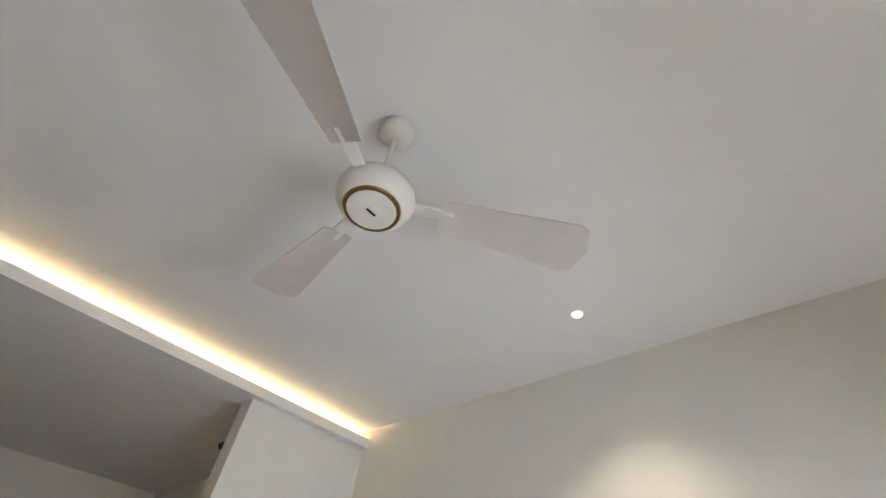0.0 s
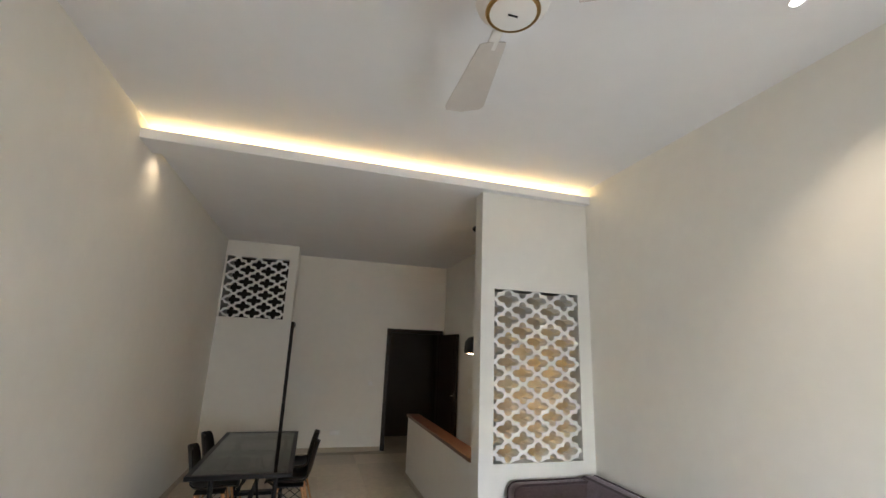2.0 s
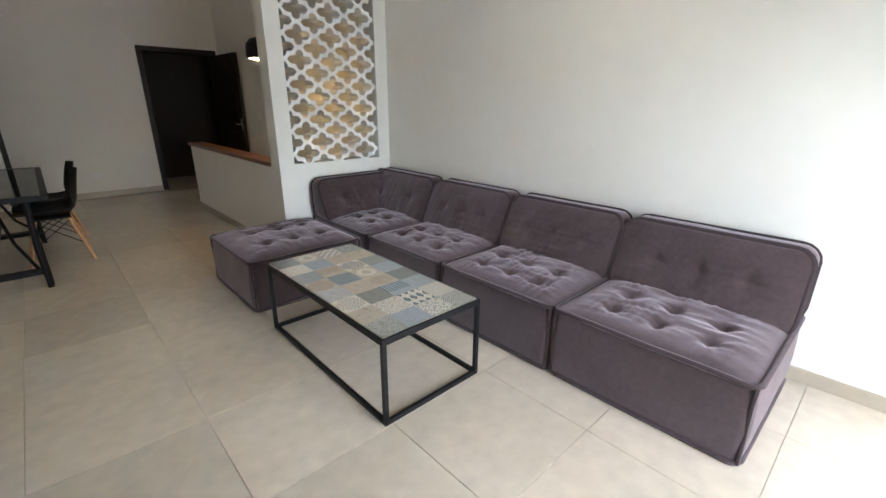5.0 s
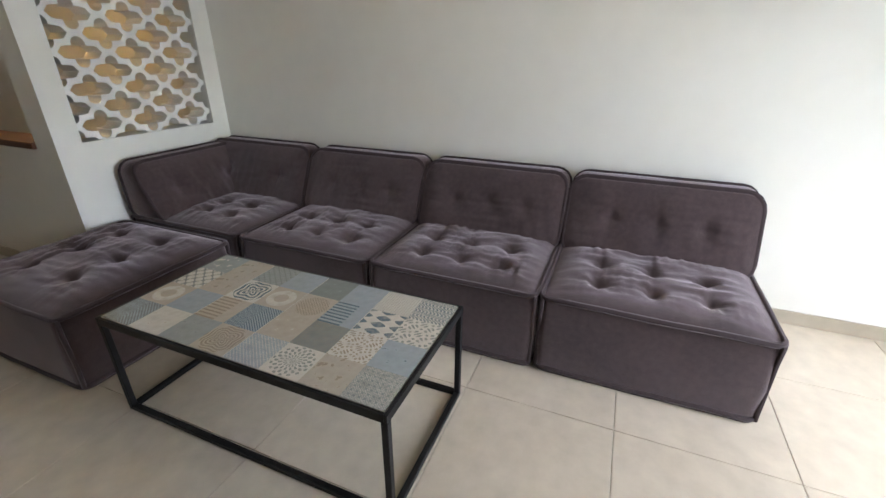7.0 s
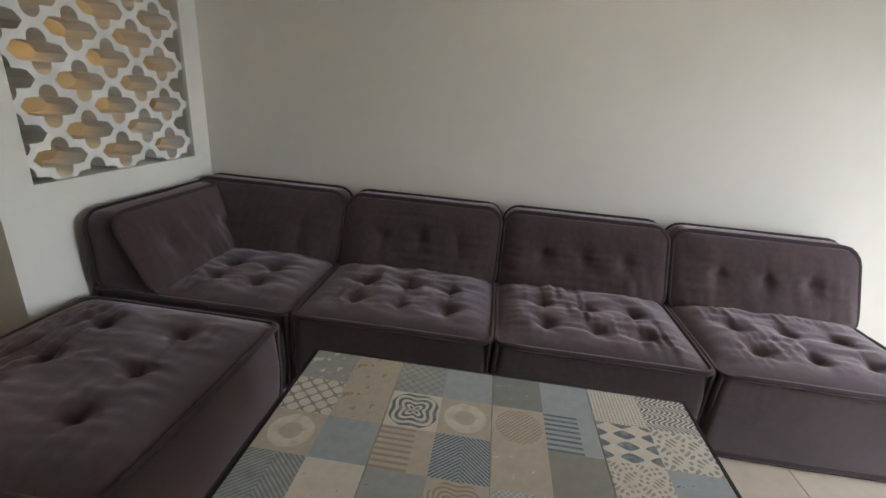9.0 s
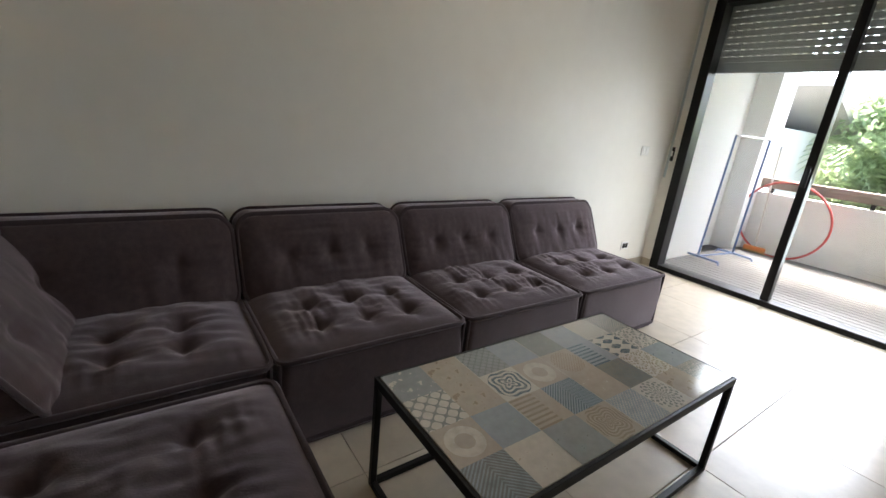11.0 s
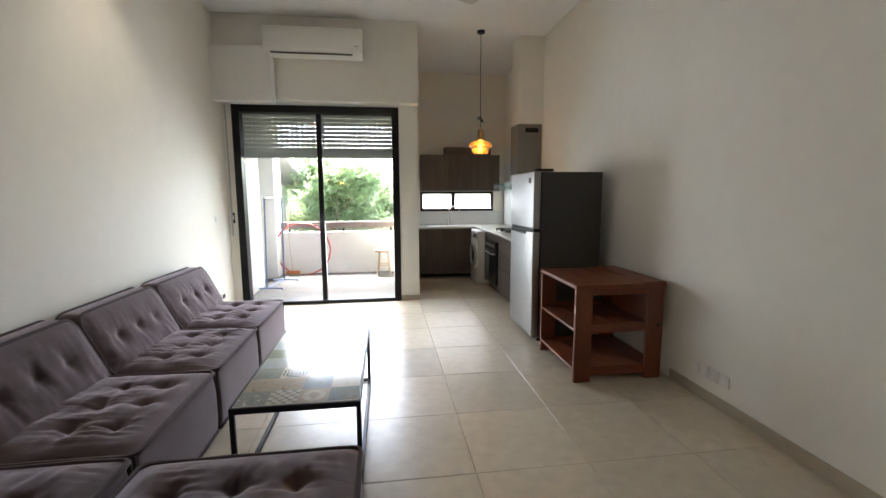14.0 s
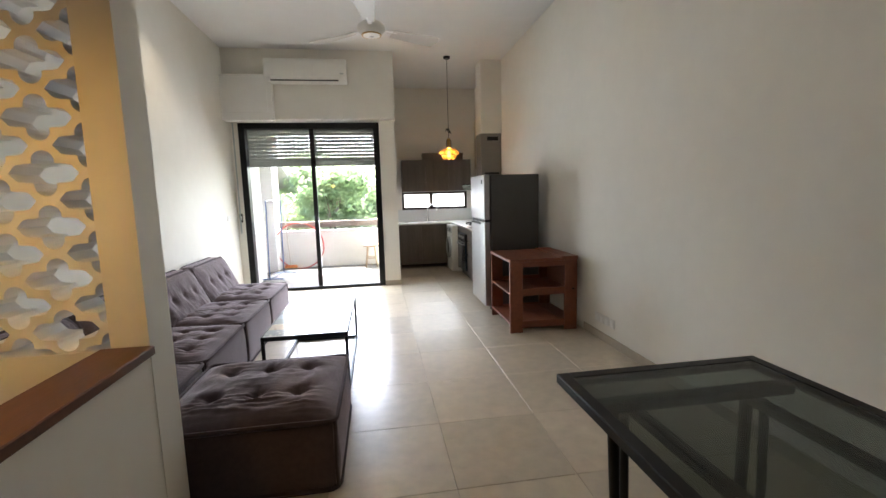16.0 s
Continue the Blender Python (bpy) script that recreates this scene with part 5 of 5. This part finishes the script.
structure("building_facade", boxes([(-0.6, 5.0, -1.95, 10.7, GROUND, -0.31)]), OUTWALL, "white lower storey of the house itself", "wall")
LEAF = mat("leaf_green", (0.15, 0.20, 0.11), 0.5, scale=3, vary=0.45, spec=0.4)
LEAF2 = mat("leaf_olive", (0.10, 0.155, 0.10), 0.5, scale=3, vary=0.45)
for lm in (LEAF, LEAF2):
    ln, ll = lm.node_tree.nodes, lm.node_tree.links
    tl_, mx_ = ln.new("ShaderNodeBsdfTranslucent"), ln.new("ShaderNodeMixShader")
    tl_.inputs[0].default_value, mx_.inputs[0].default_value = (0.56, 0.66, 0.42, 1), 0.55
    ll.new(ln["Principled BSDF"].outputs[0], mx_.inputs[1])
    ll.new(tl_.outputs[0], mx_.inputs[2])
    ll.new(mx_.outputs[0], ln["Material Output"].inputs[0])
BARK = mat("bark", (0.13, 0.10, 0.07), 0.9, scale=12, vary=0.3, bump=0.4)
def leaf_cloud(rng, lobes, count, size):
    verts, faces = [], []
    for _ in range(count):
        cx, cy, cz, rr = lobes[rng.randrange(len(lobes))]
        while True:
            d = Vector((rng.uniform(-1, 1), rng.uniform(-1, 1), rng.uniform(-1, 1)))
            if 0.25 < d.length < 1:
                break
        d = d.normalized() * (rng.random() ** 0.35)
        p = Vector((cx, cy, cz)) + Vector((d.x * rr, d.y * rr, d.z * rr * 0.8))
        s = size * rng.uniform(0.6, 1.4)
        e = Euler((rng.uniform(-0.9, 0.9), rng.uniform(-0.9, 0.9), rng.uniform(0, 6.28))).to_matrix()
        k = len(verts)
        verts += [tuple(p + e @ Vector(q)) for q in ((-s, 0, 0), (-0.2 * s, 0.42 * s, 0.06 * s), (s, 0, -0.15 * s), (-0.2 * s, -0.42 * s, 0.06 * s))]
        faces.append((k, k + 1, k + 2, k + 3))
    return verts, faces
def tree(at, height, spread, seed, leaf, count=5000, size=0.10):
    rng = random.Random(seed)
    ob = thing("tree", "leafy green tree beyond the balcony", "tree", at, 0, "trees in the gardens")
    part("trunk", tube([(0, 0, 0), (0.1, 0.05, height * 0.3), (0.0, 0.1, height * 0.55), (0.1, 0, height * 0.8)], 0.16, 10, None, False, 0.05), BARK, ob, smooth=50)
    lobes = []
    for k in range(20):
        a, rr = rng.uniform(0, 6.28), spread * rng.uniform(0.15, 0.85)
        c = (rr * math.cos(a), rr * math.sin(a), height * rng.uniform(0.45, 0.92))
        lobes.append((*c, spread * rng.uniform(0.28, 0.46)))
        part("limb", tube([(0.03, 0.08, height * rng.uniform(0.4, 0.6)), (c[0] * 0.5, c[1] * 0.5, c[2] - 0.3), c], 0.05, 6, None, False, 0.012), BARK, ob)
    verts, faces = leaf_cloud(rng, lobes, count, size)
    me = bpy.data.meshes.new("crown")
    me.from_pydata(verts, [], faces)
    me.materials.append(leaf)
    cr = new("crown", me)
    cr.parent = ob
    return ob
tree((3.9, -13.0, GROUND), 6.5, 2.7, 5, LEAF, 24000, 0.115)
tree((5.4, -16.5, GROUND), 6.6, 2.4, 13, LEAF, 12000, 0.13)
tree((1.3, -14.0, GROUND), 5.9, 2.3, 6, LEAF, 16000, 0.12)
tree((6.4, -15.5, GROUND), 6.4, 2.0, 7, LEAF2, 10000, 0.12)
def palm(at, height, seed):
    """A bare trunk with arching feathered fronds."""
    rng = random.Random(seed)
    ob = thing("palm_tree", "palm with drooping feathered fronds beyond the balcony", "palm", at, 0, "palms in the gardens")
    part("trunk", tube([(0, 0, 0), (0.06, 0.02, height * 0.4), (0.02, 0.08, height * 0.75), (0.0, 0.0, height)], 0.17, 10, None, False, 0.11), BARK, ob, smooth=50)
    for k in range(15):
        a, lift, L = 2.4 * k + rng.uniform(-0.2, 0.2), rng.uniform(0.1, 1.1), rng.uniform(1.5, 2.0)
        verts, faces = [], []
        rib = []
        for i in range(17):
            u = i / 16
            rib.append(Vector((L * u * math.cos(a) * (1 - 0.15 * u * lift), L * u * math.sin(a) * (1 - 0.15 * u * lift), height + L * (lift * u - (0.55 + lift * 0.85) * u * u))))
        for i in range(1, 16):
            d = (rib[i + 1] - rib[i - 1]).normalized()
            side = d.cross(Vector((0, 0, 1))).normalized()
            n_ = 0.55 * math.sin(math.pi * (0.1 + 0.85 * i / 16))
            for sg in (-1, 1):
                tip = rib[i] + side * sg * n_ + d * 0.20 + Vector((0, 0, -0.22 * n_ - 0.04 * rng.random()))
                q = len(verts)
                verts += [tuple(rib[i] - d * 0.03), tuple(rib[i] + d * 0.03), tuple(tip)]
                faces.append((q, q + 1, q + 2))
        for i in range(16):
            q = len(verts)
            verts += [tuple(rib[i] + Vector((0, 0, 0.012))), tuple(rib[i] - Vector((0, 0, 0.012))), tuple(rib[i + 1] - Vector((0, 0, 0.012))), tuple(rib[i + 1] + Vector((0, 0, 0.012)))]
            faces.append((q, q + 1, q + 2, q + 3))
        me = bpy.data.meshes.new("frond")
        me.from_pydata(verts, [], faces)
        me.materials.append(LEAF2)
        fr_ = new("frond", me)
        fr_.parent = ob
    return ob
palm((6.0, -11.5, GROUND), 5.0, 31)
palm((7.3, -13.2, GROUND), 5.3, 32)
tree((8.5, -16.0, GROUND), 6.5, 2.6, 8, LEAF, 6000, 0.15)
tree((4.4, -19.0, GROUND), 7.0, 2.8, 9, LEAF2, 6000, 0.16)
tree((-4.0, -19.0, GROUND), 6.8, 2.8, 10, LEAF, 6000, 0.16)
# two unseen tall trees, added to block sky light from the sofa wall
tree((-3.6, -9.5, GROUND), 9.0, 3.0, 11, LEAF2, 9000, 0.17)
tree((-6.5, -13.0, GROUND), 9.5, 3.2, 12, LEAF, 9000, 0.18)
hs_ = thing("house", "white house with a tiled roof beyond the trees", "house", (1.0, -34.0, GROUND))
part("wall", boxes([(-14, 16, -4, 4, 0, 6.2)]), OUTWALL, hs_)
part("roof", boxes([(-14.6, 16.6, -4.6, 4.6, 6.2, 6.6)], 0.1), mat("roof_tile", (0.30, 0.22, 0.18), 0.8, scale=3, vary=0.2), hs_)
for k in range(8):
    wx = -12 + 3.6 * k
    for wz in (1.2, 4.1):
        wd = part("window", boxes([(wx, wx + 1.4, 4.0, 4.05, wz, wz + 1.4)]), BLACK_METAL, hs_)
        part("pane", boxes([(wx + 0.1, wx + 1.3, 4.05, 4.07, wz + 0.1, wz + 1.3)]), SMOKED, wd)
hs_ = thing("house", "neighbouring house with an overhanging dark sloped roof", "house", (8.5, -9.0, GROUND))
part("wall", boxes([(-2.6, 3, -3, 3, 0, 5.2)]), OUTWALL, hs_)
rf = bmesh.new()
box(-3.2, 3.6, -3.6, 0.2, -0.08, 0.08, 0.0, rf)
bmesh.ops.transform(rf, matrix=pose(0, 0, 6.2, 18, 0, 0), verts=rf.verts)
part("roof", rf, mat("roof_tile_dark", (0.30, 0.28, 0.27), 0.8, scale=3, vary=0.2), hs_)
wd = part("window", boxes([(-0.6, 0.6, 3.0, 3.06, 3.0, 4.3)]), BLACK_METAL, hs_)
part("pane", boxes([(-0.5, 0.5, 3.06, 3.07, 3.1, 4.2)]), SMOKED, wd)
def car(at, turn, paint, label):
    ob = thing("car", label, "car", at, turn, "parked cars")
    body = bmesh.new()
    prof = [(-2.1, 0.35), (-2.15, 0.75), (-1.9, 0.92), (-1.45, 0.98), (-0.95, 1.42), (0.55, 1.45), (1.15, 1.02), (1.95, 0.86), (2.15, 0.6), (2.1, 0.35)]
    e = [[body.verts.new((x, y * (1 if z < 1 else 0.82), z)) for x, z in prof] for y in (-0.85, 0.85)]
    for k in range(len(prof)):
        body.faces.new((e[0][k], e[0][(k + 1) % len(prof)], e[1][(k + 1) % len(prof)], e[1][k]))
    body.faces.new(e[0]); body.faces.new(e[1][::-1])
    part("body", body, paint, ob)
    part("windows", boxes([(-0.95, 0.75, -0.80, 0.80, 1.02, 1.36)]), SMOKED, ob)
    for x in (-1.35, 1.35):
        for y in (-0.86, 0.70):
            bm = lathe([(0.32, 0.0), (0.32, 0.16)], 18)
            bmesh.ops.transform(bm, matrix=pose(x, y, 0.32, -90, 0, 0) , verts=bm.verts)
            part("wheel", bm, BLACK_PLASTIC, ob)
    return ob
car((-1.3, -20.5, GROUND), 10, mat("car_blue", (0.06, 0.16, 0.34), 0.25, scale=2, vary=0.03, coat=0.5), "blue parked car in the street")
car((-5.6, -21.5, GROUND), 5, mat("car_white", (0.7, 0.7, 0.7), 0.25, scale=2, vary=0.03, coat=0.5), "white parked car in the street")

# ---- floor tiles and deck boards ----
def tile_pieces(x_lines, y_lines, clip, parent, material, top, thick, name, gap):
    cx0, cx1, cy0, cy1 = clip
    cache = {}
    for a0, a1 in zip(x_lines, x_lines[1:]):
        for b0, b1 in zip(y_lines, y_lines[1:]):
            x0, x1, y0, y1 = max(a0, cx0) + gap, min(a1, cx1) - gap, max(b0, cy0) + gap, min(b1, cy1) - gap
            if x1 - x0 < 0.01 or y1 - y0 < 0.01:
                continue
            w, d = round(x1 - x0, 4), round(y1 - y0, 4)
            if (w, d) not in cache:
                bm = box(-w / 2, w / 2, -d / 2, d / 2, -thick, 0.0, min(0.0015, thick / 3))
                me = bpy.data.meshes.new(name)
                bm.to_mesh(me)
                bm.free()
                me.materials.append(material)
                cache[(w, d)] = me
            ob = new(name, cache[(w, d)])
            ob.parent = parent
            ob.location = ((x0 + x1) / 2, (y0 + y1) / 2, top)
XL = [1.10 + 0.597 * k for k in range(-2, 6)]
YL = [3.02 + 0.597 * k for k in range(-9, 11)]
tile_pieces(XL, [v for v in YL if v > -0.01] and [0.0] + [v for v in YL if v > 0.02], (0.0, XS, 0.0, YF), floor, TILE, 0.0, 0.010, "tile", 0.0012)
tile_pieces(XL, [-1.98] + [v for v in YL if -1.97 < v < -0.02] + [0.0], (0.0, 1.69, -1.95, 0.0), floor, TILE, 0.0, 0.010, "tile", 0.0012)
tile_pieces([1.93, 4.3], [-2.25 + 0.092 * k for k in range(24)], (1.935, 4.0, -2.25, -0.15), deck, DECK, 0.0, 0.022, "board", 0.006)
